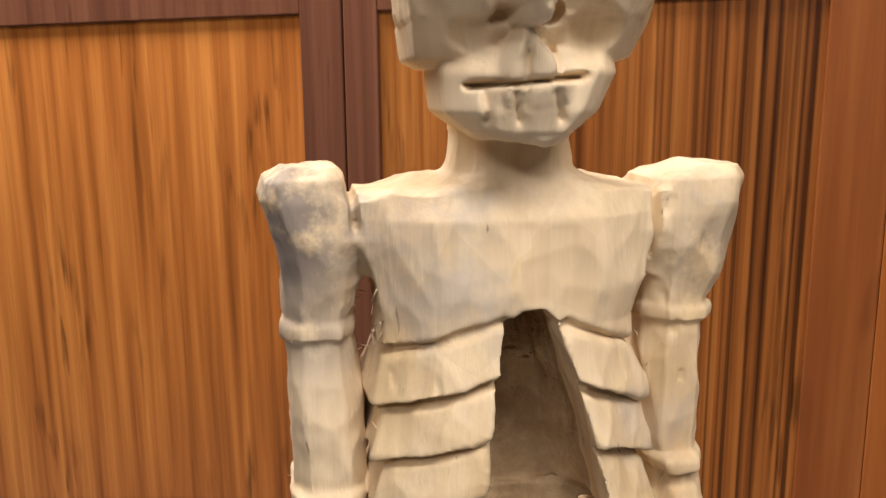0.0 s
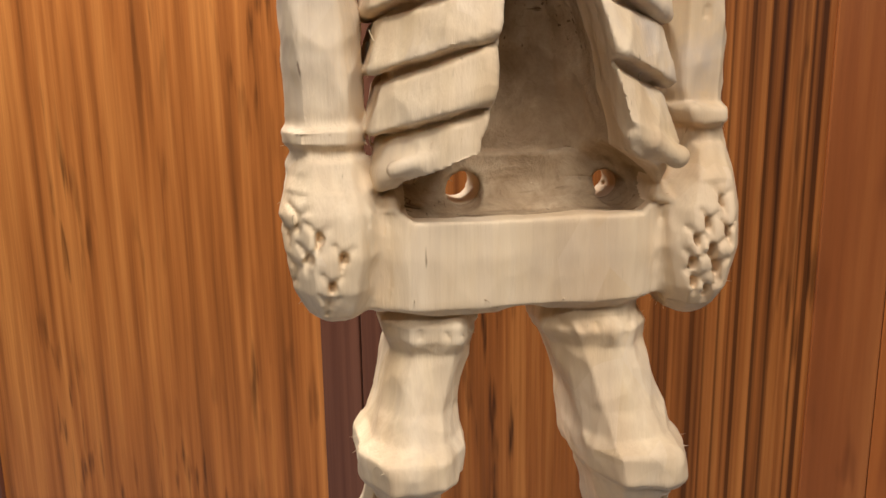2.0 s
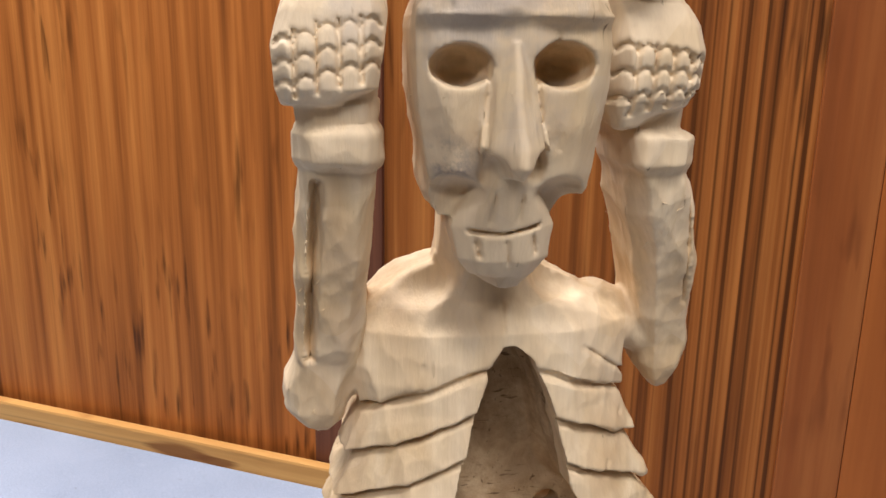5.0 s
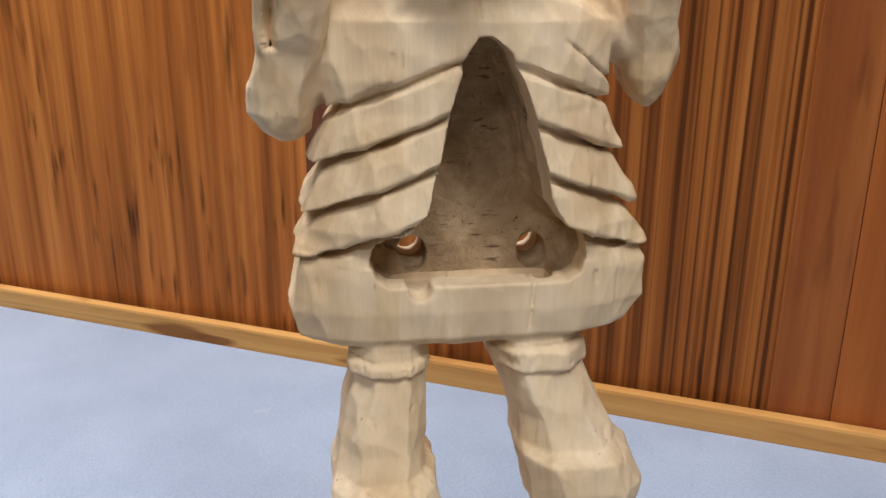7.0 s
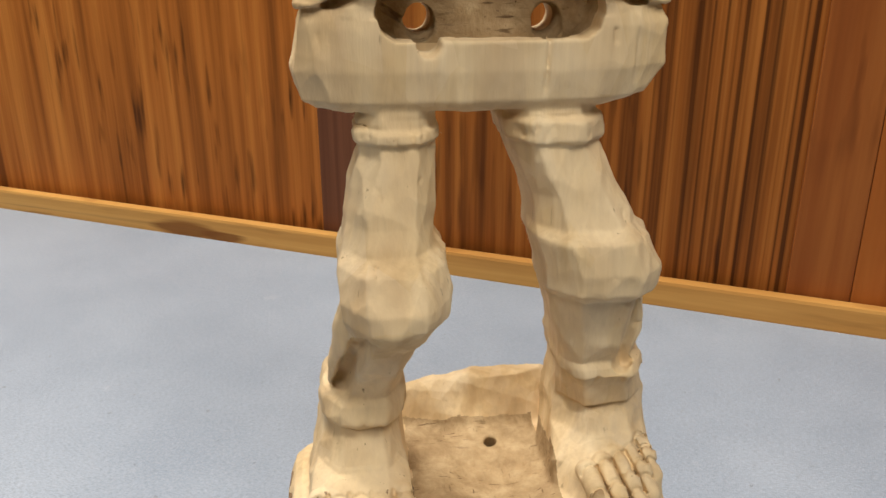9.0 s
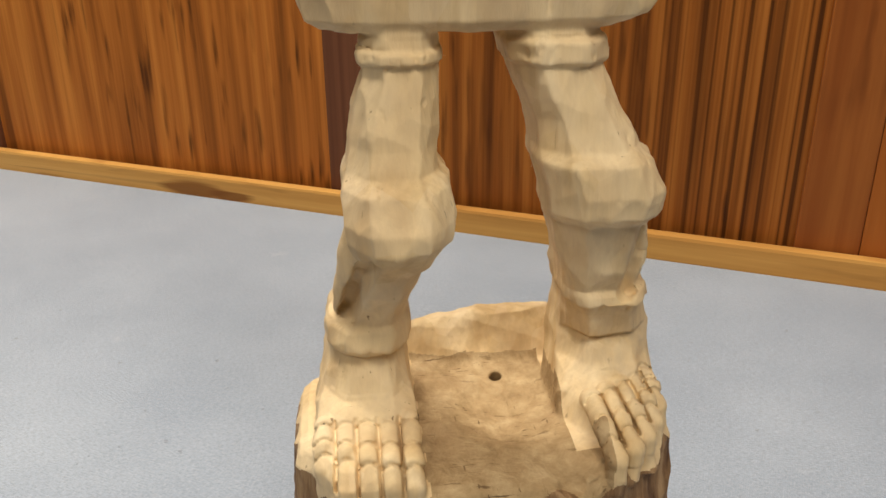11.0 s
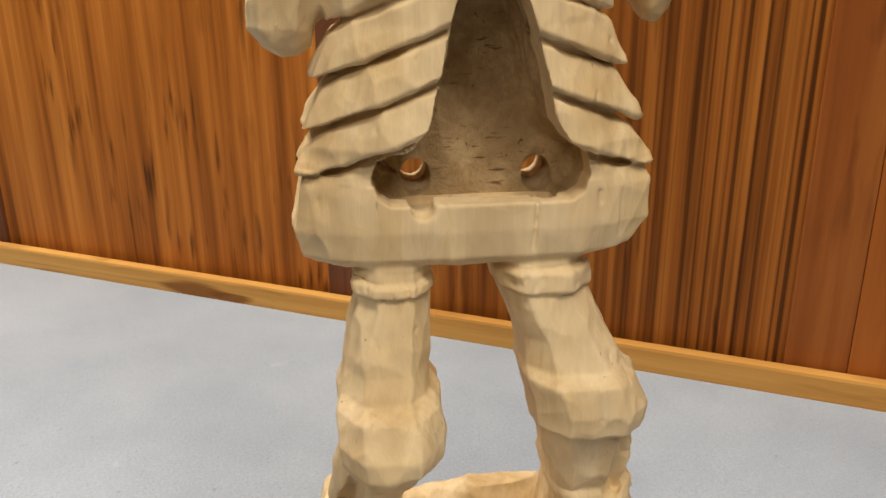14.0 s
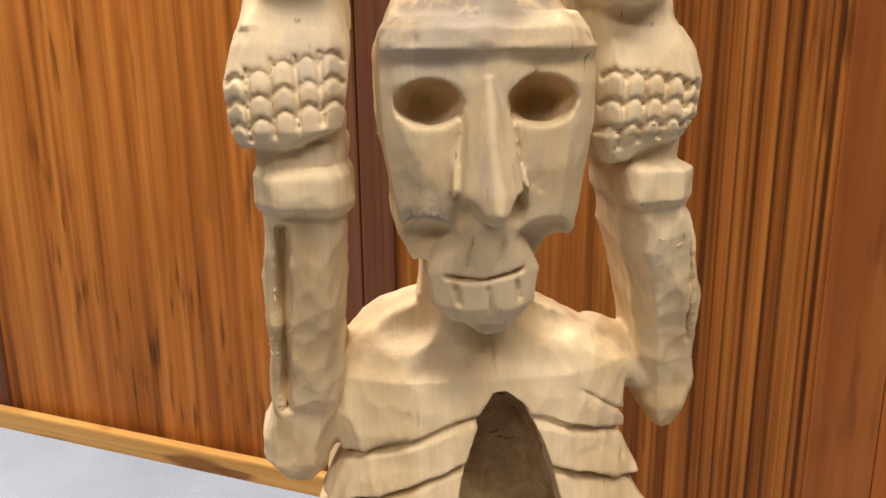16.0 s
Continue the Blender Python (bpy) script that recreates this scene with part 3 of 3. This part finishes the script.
def up_legs():
    left = [(694, -78, -48, -74, -36), (683, -78, -49, -74, -36), (680, -81, -49, -78, -36), (675, -80, -50, -78, -36), (670, -78, -52, -75, -36), (652, -82, -56, -78, -38), (644, -85, -56, -82, -38), (640, -89, -55, -88, -38), (631, -88, -55, -88, -40), (626, -85, -60, -80, -40), (618, -83, -61, -74, -38), (606, -84, -63, -70, -36), (590, -86, -65, -64, -34), (586, -94, -65, -66, -30), (582, -95, -65, -66, -28), (577, -93, -66, -58, -26)]
    loft(left, 3.0, 1.5)
    rod((-82, -56, 622), (-86, -50, 606), 4, 4.6, 1)
    rod((-86, -50, 606), (-86, -46, 590), 4.6, 4, 1)
    score((-82, 619), (-85, 590), 0.9, 2.2, (-90, -45))
    right = [(694, -29, 5, -76, -36), (680, -29, 4, -77, -36), (676, -30, 6, -80, -36), (670, -26, 5, -78, -36), (650, -19, 10, -82, -36), (642, -18, 13, -86, -36), (638, -18, 17, -91, -36), (629, -16, 18, -91, -36), (623, -12, 16, -82, -36), (610, -8, 17, -77, -34), (590, -3, 21, -70, -30), (578, -1, 24, -64, -26), (575, 0, 28, -66, -24), (570, 1, 28, -64, -22), (566, 3, 28, -56, -18)]
    loft(right, 3.2, 1.5)
    groove([(9.5, -79, 618), (11.5, -72, 601), (15, -64, 581)], 2.2, 3.2)


def up_hips():
    loft([(684, -77, 2, -79, -36), (687, -86, 8, -83, -36), (702, -86, 9, -84, -34), (716, -82, 7, -84, -34), (724, -78, 4, -80, -34)], 6, 1.5)
    for x in (-60, -38, -18):
        ball((x, -60, 680 + (x == -38) * 2), (9, 40, 4.5), 1, cut)


def up_body():
    loft([(836, -60, -16, -84, -48), (833, -84, 4, -88, -44), (826, -84, 4, -93, -38), (806, -80, 1, -95, -36), (795, -79, -3, -95, -36), (775, -79.5, 0, -96, -36), (752, -80, 2, -97, -36), (736, -80, 4, -97, -36), (726, -79, 4.5, -95, -36), (718, -76, 2, -86, -36)], 3.6, 2)
    rib_steps((-100, -120, 716), (-42, -40, 800), -45, 16.4, 0.31, 797.5, 3.8, 1)
    rib_steps((-27, -120, 716), (20, -40, 800), -26, 17.2, 0.41, 796, 3.8, -1)
    loft([(800, -39, -33, -130, -64), (796, -44, -29, -130, -58), (760, -50, -18, -130, -54), (742, -52, -14, -130, -54), (730, -55, -11, -130, -54)], 5, 0.5, cut)
    loft([(733, -54, -12, -130, -58), (726, -72, 0, -130, -58), (721, -77, 3, -130, -58), (716, -75, 1, -130, -62), (713, -71, -2, -130, -68)], 6, 1.0, cut)
    for x in (-52, -6):
        rod((x, -75, 718.5), (x, -20, 718.5), 5.6, 5.6, 0.5, cut)
    # lower tips of the ribs hang free over the slot
    rod((-77, -90, 729), (-58, -94, 735), 2.6, 3.0, 1.5)
    rod((4, -89, 730), (-10, -93.5, 738), 4.0, 3.5, 2)
    # neck
    loft([(828, -64, -12, -90, -46), (838, -57, -20, -87, -48), (856, -55, -22, -88, -50)], 2.6, 5)


def up_arms():
    left = [(840.5, -106, -90, -78, -50), (837, -111.5, -86, -83, -45), (831, -113, -84, -84, -42), (819, -108, -83, -83, -40), (806, -106.5, -83, -80, -40), (795, -106, -86, -78, -40), (793, -107.3, -85.3, -78.6, -39), (790, -107.3, -85.3, -78.6, -39), (788, -105.7, -86, -76.6, -40), (760, -106, -84, -76, -40), (741, -106, -83, -76, -40), (739, -107.8, -83, -78.5, -40), (735, -107.5, -83.5, -78.5, -40), (733, -105, -84, -76, -42), (728, -106, -83, -77, -42)]
    loft(left, 3.4, 2)
    loft([(730, -105, -82, -78, -44), (716, -109, -78, -86, -46), (704, -108, -78, -88, -48), (694, -106, -81, -87, -50), (686, -102, -84, -82, -54), (682, -98, -88, -76, -58)], 2.7, 2)
    right = [(839, 20, 36, -76, -56), (835, 5, 37, -82, -48), (824, 4, 34, -83, -40), (806, 6, 31, -80, -40), (795, 7, 28, -78, -40), (793, 6.5, 30, -78.6, -40), (790, 6.5, 30, -78.6, -40), (788, 8, 27.5, -76.6, -40), (760, 8, 28, -76, -40), (745, 8, 28, -76, -40), (743, 8, 29, -80, -40), (739, 9, 29, -80, -40), (737, 11, 28, -76, -42), (729, 11, 30, -76, -42)]
    loft(right, 3.4, 2)
    loft([(732, 12, 29, -78, -44), (724, 9, 30, -84, -46), (714, 4, 31, -88, -46), (702, 4, 30, -90, -50), (690, 5, 28, -88, -50), (683, 8, 24, -83, -54), (679.5, 11, 19, -76, -58)], 2.7, 2)
    # fists: staggered finger joints, each with a deep nick at its corner
    for sgn, cx, nicks in ((-1, -97, ((-103, 716), (-106, 711), (-98, 711), (-101, 705), (-91.5, 705), (-95, 697), (-96, 691), (-104.5, 701))), (1, 19, ((20.5, 717), (16, 711), (12.5, 706), (22, 708), (17.5, 703), (12, 699), (19, 697.5), (12.7, 693), (17, 690)))):
        for x, z in nicks:
            rod((x, -93, z), (x - sgn * 0.8, -84.5, z - 1.5), 1.4, 1.0, 0.3, cut)
            score((x - 2.8, z + 3.4), (x, z), 0.6, 0.8, (-110, -60))
            score((x, z), (x + sgn * 0.6, z - 5.0), 0.7, 1.0, (-110, -60))
            score((x, z), (x + 3.4, z + 2.4), 0.6, 0.7, (-110, -60))
    # shoulders run into the trunk, with a notch between
    loft([(808, -90, -74, -72, -44), (820, -92, -72, -82, -42), (831, -92, -72, -82, -48)], 3, 4)
    loft([(806, -2, 10, -72, -44), (820, -4, 12, -82, -42), (832, -4, 12, -82, -48)], 3, 4)
    score((-87, 846), (-85, 822), 1.0, 2.2, (-100, -30))
    score((4.5, 846), (5, 812), 0.9, 1.8, (-100, -30))


def low_head():
    loft([(461, -30, -16, -43, -14), (468, -38, -10, -47, -12), (480, -44, -6, -50, -10), (492, -47, -8, -54, -8), (503, -48, -12, -58, -6), (512, -46, -12, -60, -5)], 2.8, 2)
    loft([(489, -50, -2, -55, -12), (496, -53, 0, -59, -12), (508, -55, 2, -63, -12), (520, -57, 3, -67, -10), (532, -59, 3.5, -70, -10), (545, -60, 3.5, -72, -10), (551, -60, 3, -71.5, -10), (555, -59.5, 3, -75.5, -12), (560, -58, 1, -74, -16), (564, -54, -2, -68, -20)], 6.0, 1.5)
    ball((-28, -36, 551), (30.5, 37, 31.5), 2)
    # hollows under the cheeks, both sides of the teeth, open to the side on one
    ball((-47, -68, 495), (13, 22, 11), 0.8, cut)
    ball((-9, -70, 493), (13, 25, 12), 0.8, cut)
    rod((0, -70, 486), (2, 20, 486), 10, 10, 1, cut)
    ball((-46.3, -70, 539.8), (9.8, 16, 6.8), 0.5, cut)
    ball((-14, -70, 540.3), (10, 16, 7.3), 0.5, cut)
    ball((-46, -60, 538), (6.5, 12, 5), 0.5, cut)
    ball((-13, -60, 538.5), (6.5, 12, 5), 0.5, cut)
    # nose with nostril cuts
    loft([(547, -36, -24, -74, -56), (530, -39, -20.5, -78.5, -54), (515, -40, -16.5, -82, -52), (509.5, -38.5, -17.5, -82, -52), (505, -31.5, -24, -77, -54)], 1.3, 0.5)
    ball((-36, -73, 504.5), (5.6, 14, 8.5), 0.4, cut)
    ball((-19.8, -73, 506), (5.6, 14, 8.5), 0.4, cut)
    score((-37, 537), (-38, 510), 0.5, 1.3, (-90, -40))
    score((-22.5, 537), (-17.5, 508), 0.5, 1.3, (-90, -40))
    # tooth ridge, mouth and tooth cuts
    loft([(467, -38, -15, -50, -30), (474, -43, -10, -55, -30), (486, -46, -9, -58, -30), (492, -44, -12, -60, -30), (503, -36, -19, -63, -30), (510, -31, -24, -62, -30)], 2.8, 1.5)
    score((-40, 485), (-28, 484), 0.7, 2.6, (-90, -20))
    score((-28, 484), (-16, 487), 0.9, 3.2, (-90, -20))
    for x, top, bottom in ((-37, 482, 475), (-27, 482, 472), (-18, 484, 476)):
        score((x, top), (x + 1.5, bottom), 0.9, 1.5, (-90, -20))
    for x in (-33, -24):
        score((x, 488), (x + 1, 500), 0.6, 1.1, (-90, -20))


def up_head():
    loft([(848, -51, -31, -104, -60), (851, -56, -26, -108, -58), (856, -62, -20, -110, -54), (866, -63, -15, -110, -50), (872, -61, -15, -106, -48)], 4, 1.0)
    loft([(867.5, -64, -15, -97, -46), (870, -69, -9, -102, -44), (884, -71, -5, -113, -40), (897, -74, -3, -121, -38), (915, -75, -1, -123, -36), (928, -75, -1, -125, -36), (929.5, -77, 1, -128, -34), (940, -76, 0, -126, -34), (950, -66, -10, -112, -44), (957, -50, -26, -94, -60)], 4.5, 0.6)
    # hollows under the cheekbones, both sides of the teeth
    ball((-59, -115, 873), (11, 13, 8), 0.6, cut)
    ball((-24, -115, 874), (12, 13, 8), 0.6, cut)
    ball((-57, -122, 915), (10, 16, 7), 0.8, cut)
    ball((-19, -122, 915), (10, 16, 7), 0.8, cut)
    loft([(917, -45, -36, -126, -90), (900, -48, -36, -129, -90), (882, -51, -35, -130, -90), (877, -47, -38, -126, -90)], 1.4, 0.6)
    rod((-50, -128, 877), (-50, -108, 880), 3.6, 3.0, 0.5, cut)
    rod((-37, -128, 877), (-37, -108, 880), 3.6, 3.0, 0.5, cut)
    # tooth ridge rising to a point under the nose
    loft([(851, -55, -28, -107, -70), (859, -59, -23, -112, -70), (863.5, -58, -24, -114, -70), (872, -50, -37, -116, -70), (878, -46, -42, -114, -70)], 2.4, 0.8)
    score((-57.5, 862.7), (-44, 863.5), 0.8, 3.4, (-140, -60))
    score((-44, 863.5), (-27, 865), 0.8, 3.4, (-140, -60))
    score((-44, 872), (-43.7, 857), 0.4, 1.0, (-140, -60))
    for x, foot in ((-53, -52.5), (-46.5, -44.5), (-36, -33.2)):
        score((x, 862), (foot, 853), 1.5, 1.6, (-140, -60))
    score((-35, 872), (-36, 865), 0.6, 1.4, (-140, -60))


def nicks():
    """Short dark stop cuts along the rings, a few more strewn over the figure."""
    rng = np.random.default_rng(11)
    for x0, x1, z, y0, y1, count in ((-68, -37, 296, -40, 5, 9), (-6, 30, 297, -40, 5, 11), (-79, -51, 678, -95, -55, 8), (-27, 3, 676, -95, -55, 9), (25, 57, 177, -30, 0, 7), (-87, -55, 166, -40, 0, 7), (-77, -42, 249, -70, -20, 6), (8, 50, 253, -60, -15, 6)):
        for _ in range(count - 2):
            x, h = rng.uniform(x0, x1), z + rng.normal(0, 1.4)
            score((x, h + rng.uniform(0.8, 2.2)), (x + rng.normal(0, 0.5), h - rng.uniform(0.8, 2.5)), 0.3, rng.uniform(0.4, 0.9), (y0, y1))
    for _ in range(70):
        x, z = rng.uniform(-95, 45), rng.uniform(150, 860)
        score((x, z), (x + rng.normal(0, 0.8), z - rng.uniform(1.5, 6.0)), 0.3, rng.uniform(0.3, 0.65), (-110, 10))


def gouges(P, cell, seed, tilt, scoop):
    """Height of shallow gouge strokes, each tilted its own way, that meet along sharp ridges."""
    cell = np.array(cell)
    q = P / cell
    base = np.floor(q).astype(np.int64)
    best = np.full(len(P), 9.0)
    for dx in (-1, 0, 1):
        for dy in (-1, 0, 1):
            for dz in (-1, 0, 1):
                c = base + (dx, dy, dz)
                h = (c[:, 0] * 73856093) ^ (c[:, 1] * 19349663) ^ (c[:, 2] * 83492791) ^ (seed * 2654435761)
                j = np.stack([((h >> s) % 1024) / 1024.0 for s in (3, 11, 19)], 1)
                lean = np.stack([((h >> s) % 512) / 256.0 - 1.0 for s in (5, 13, 22)], 1) * tilt
                off = q - c - j
                best = np.minimum(best, scoop * (off**2).sum(1) + (off * cell * lean).sum(1))
    return best - best.mean()


def normals(P, quads):
    nrm = np.zeros_like(P)
    fn = np.cross(P[quads[:, 2]] - P[quads[:, 0]], P[quads[:, 3]] - P[quads[:, 1]])
    for k in range(4):
        for m in range(3):
            nrm[:, m] += np.bincount(quads[:, k], fn[:, m], len(P))
    return nrm / np.maximum(np.linalg.norm(nrm, axis=1), 1e-9)[:, None]


def surface(F):
    """Naive surface nets: one vertex in each cell that the surface crosses, one quad across each edge."""
    inside = F < 0
    n = np.zeros(np.array(F.shape) - 1, np.int8)
    corners = [(i, j, k) for i in (0, 1) for j in (0, 1) for k in (0, 1)]
    for i, j, k in corners:
        n += inside[i : F.shape[0] - 1 + i, j : F.shape[1] - 1 + j, k : F.shape[2] - 1 + k]
    cells = np.argwhere((n > 0) & (n < 8))
    index = np.full(n.shape, -1, np.int32)
    index[tuple(cells.T)] = np.arange(len(cells))
    total, count = np.zeros((len(cells), 3)), np.zeros(len(cells))
    val = {c: F[tuple((cells + c).T)].astype(float) for c in corners}
    for a in corners:
        for axis in range(3):
            if a[axis]:
                continue
            b = tuple(1 if m == axis else a[m] for m in range(3))
            va, vb = val[a], val[b]
            hit = (va < 0) != (vb < 0)
            f = np.where(hit, va / np.where(hit, va - vb, 1), 0)
            p = np.tile(np.array(a, float), (len(cells), 1))
            p[:, axis] += f
            total += p * hit[:, None]
            count += hit
    verts = cells + total / count[:, None]
    quads = []
    for axis in range(3):
        u, v = (axis + 1) % 3, (axis + 2) % 3
        sl0, sl1 = [slice(1, -1)] * 3, [slice(1, -1)] * 3
        sl0[axis], sl1[axis] = slice(0, -1), slice(1, None)
        a, b = inside[tuple(sl0)], inside[tuple(sl1)]
        for flip, mask in ((0, a & ~b), (1, b & ~a)):
            e = np.argwhere(mask)
            off = np.ones(3, int)
            off[axis] = 0
            e = e + off
            du, dv = np.eye(3, dtype=int)[u], np.eye(3, dtype=int)[v]
            ring = [e - du - dv, e - dv, e, e - du]
            if flip:
                ring = ring[::-1]
            quads.append(np.stack([index[tuple(r.T)] for r in ring], 1))
    return verts, np.concatenate(quads)


def carved_statue():
    for build in (base_block, low_feet, low_skirt, low_legs, low_body, low_arms, up_hips, up_legs, up_feet, up_body, up_arms, low_head, up_head, toe_lines, nicks):
        build()
    verts, quads = surface(FIELD)
    P = LOW + STEP * verts
    # shallow gouge marks; less where fine joints are cut
    x, z = P[:, 0], P[:, 2]
    fine = ((z > 118) & (z < 146) & (P[:, 1] < -10)) | ((z > 528) & (z < 560) & ((x < -66) | (x > 5)))
    fine |= ((z > 684) & (z < 722) & ((x < -84) | (x > 8))) | ((z > 850) & (z < 880)) | ((z > 466) & (z < 506) & (x > -48) & (x < -8))
    much = np.where(fine, 0.3, 1.0)
    flat = ((z > 500) & (z < 556) & (P[:, 1] < -40) & (np.abs(x + 29) < 36)) | ((z > 304) & (z < 342) & (np.abs(x + 18) < 60)) | ((z > 682) & (z < 716) & (np.abs(x + 38) < 40))
    much = np.where(flat, 0.4, much)
    nrm = normals(P, quads)
    slant = np.array(((0.84, 0.31, -0.44), (-0.42, 0.89, -0.17), (0.34, 0.33, 0.88)))
    cuts = gouges(P @ slant, (15.0, 15.0, 25.0), 1, 0.05, 2.6) + gouges(P @ slant.T, (7.0, 7.0, 12.0), 2, 0.03, 0.9)
    P = P + nrm * ((np.clip(cuts, -1.9, 1.7) - 0.1) * much)[:, None]
    # torn fibres left standing along the cuts
    rng = np.random.default_rng(5)
    nrm = normals(P, quads)
    more, tris = [], []
    start = len(P)
    front = P[:, 1] < 20
    for z, count in ((790, 16), (737, 14), (803, 10), (720, 10), (690, 10), (678, 12), (638, 12), (585, 12), (530, 6), (512, 10), (475, 8), (298, 16), (250, 10), (180, 12), (350, 8), (120, 10)):
        pick = np.flatnonzero((np.abs(P[:, 2] - z) < 2.5) & front)
        for i in rng.choice(pick, count * 2):
            way = nrm[i] * rng.uniform(0.3, 1.0) + rng.normal(0, 0.45, 3) + (0, 0, -0.3)
            way /= np.linalg.norm(way)
            side = np.cross(way, (0.3, 0.5, 0.8))
            side /= np.linalg.norm(side)
            other = np.cross(way, side)
            long, thick = rng.uniform(0.9, 3.2), rng.uniform(0.1, 0.28)
            k = start + len(more)
            foot = P[i] - nrm[i] * 0.5
            more += [foot + side * thick, foot - side * thick * 0.5 + other * thick, foot - side * thick * 0.5 - other * thick, foot + way * long + nrm[i] * long * rng.uniform(-0.2, 0.4)]
            tris += [(k, k + 1, k + 3, k + 3), (k + 1, k + 2, k + 3, k + 3), (k + 2, k, k + 3, k + 3)]
    for lo, hi, count in (((-90, -82, 728), (-77, -40, 812), 46), ((0, -82, 735), (9, -40, 812), 26), ((-104, -70, 400), (-70, -10, 470), 10), ((20, -60, 440), (45, -10, 500), 10)):
        pick = np.flatnonzero(((P[:start] > lo) & (P[:start] < hi)).all(1))
        for i in rng.choice(pick, count):
            way = nrm[i] * rng.uniform(0.2, 0.7) + rng.normal(0, 0.35, 3) + (0, -0.3, rng.choice((-0.8, 0.6)))
            way /= np.linalg.norm(way)
            side = np.cross(way, (0.3, 0.5, 0.8))
            side /= np.linalg.norm(side)
            other = np.cross(way, side)
            long, thick = rng.uniform(2.0, 6.5), rng.uniform(0.2, 0.5)
            k = start + len(more)
            foot = P[i] - nrm[i] * 0.5
            more += [foot + side * thick, foot - side * thick * 0.5 + other * thick, foot - side * thick * 0.5 - other * thick, foot + way * long]
            tris += [(k, k + 1, k + 3, k + 3), (k + 1, k + 2, k + 3, k + 3), (k + 2, k, k + 3, k + 3)]
    P = np.concatenate([P, np.array(more)])
    me = bpy.data.meshes.new("carved_statue")
    me.vertices.add(len(P))
    me.vertices.foreach_set("co", (P / 1000).ravel())
    slivers = np.array(tris)[:, :3]
    me.loops.add(quads.size + slivers.size)
    me.loops.foreach_set("vertex_index", np.concatenate([quads.ravel(), slivers.ravel()]).astype(np.int32))
    faces = len(quads) + len(slivers)
    me.polygons.add(faces)
    me.polygons.foreach_set("loop_start", np.concatenate([np.arange(0, quads.size, 4), quads.size + np.arange(0, slivers.size, 3)]).astype(np.int32))
    me.polygons.foreach_set("use_smooth", np.ones(faces, bool))
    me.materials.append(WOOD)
    me.materials.append(BARK)
    me.materials.append(ROUGH_SHADED)
    mid = P[quads].mean(1)
    bark = (mid[:, 2] < 112 + 4 * np.sin(mid[:, 0] * 0.21) + 3 * np.sin(mid[:, 1] * 0.37)) & (mid[:, 2] > 0) & (((mid[:, 0] + 17) / 93) ** 2 + ((mid[:, 1] - 6) / 74) ** 2 > 0.86)
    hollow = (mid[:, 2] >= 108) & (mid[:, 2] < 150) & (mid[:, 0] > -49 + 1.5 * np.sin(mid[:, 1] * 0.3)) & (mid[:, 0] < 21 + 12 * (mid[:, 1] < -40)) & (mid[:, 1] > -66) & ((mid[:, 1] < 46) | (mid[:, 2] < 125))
    # chest cavities: rough wood whose darker colour stands in for part of their shade
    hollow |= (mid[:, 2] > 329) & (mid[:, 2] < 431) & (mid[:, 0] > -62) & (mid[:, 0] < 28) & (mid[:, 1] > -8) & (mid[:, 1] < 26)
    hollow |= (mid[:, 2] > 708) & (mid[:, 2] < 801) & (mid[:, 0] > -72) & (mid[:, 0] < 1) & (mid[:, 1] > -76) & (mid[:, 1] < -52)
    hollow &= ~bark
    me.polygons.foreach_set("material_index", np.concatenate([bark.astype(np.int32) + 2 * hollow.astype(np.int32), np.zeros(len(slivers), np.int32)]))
    me.update(calc_edges=True)
    me.validate()
    ob = new("carved_statue", me)
    ob.matrix_world = pose(STATUE_X, STATUE_Y, 0.0025, 0, 0, STATUE_TURN)
    return tagged(ob, "pale carved wooden statue, two stacked skeletal figures on log base", "statue")


STATUE_X, STATUE_Y, STATUE_TURN = -0.066, 0.3323, 28.5
carved_statue()
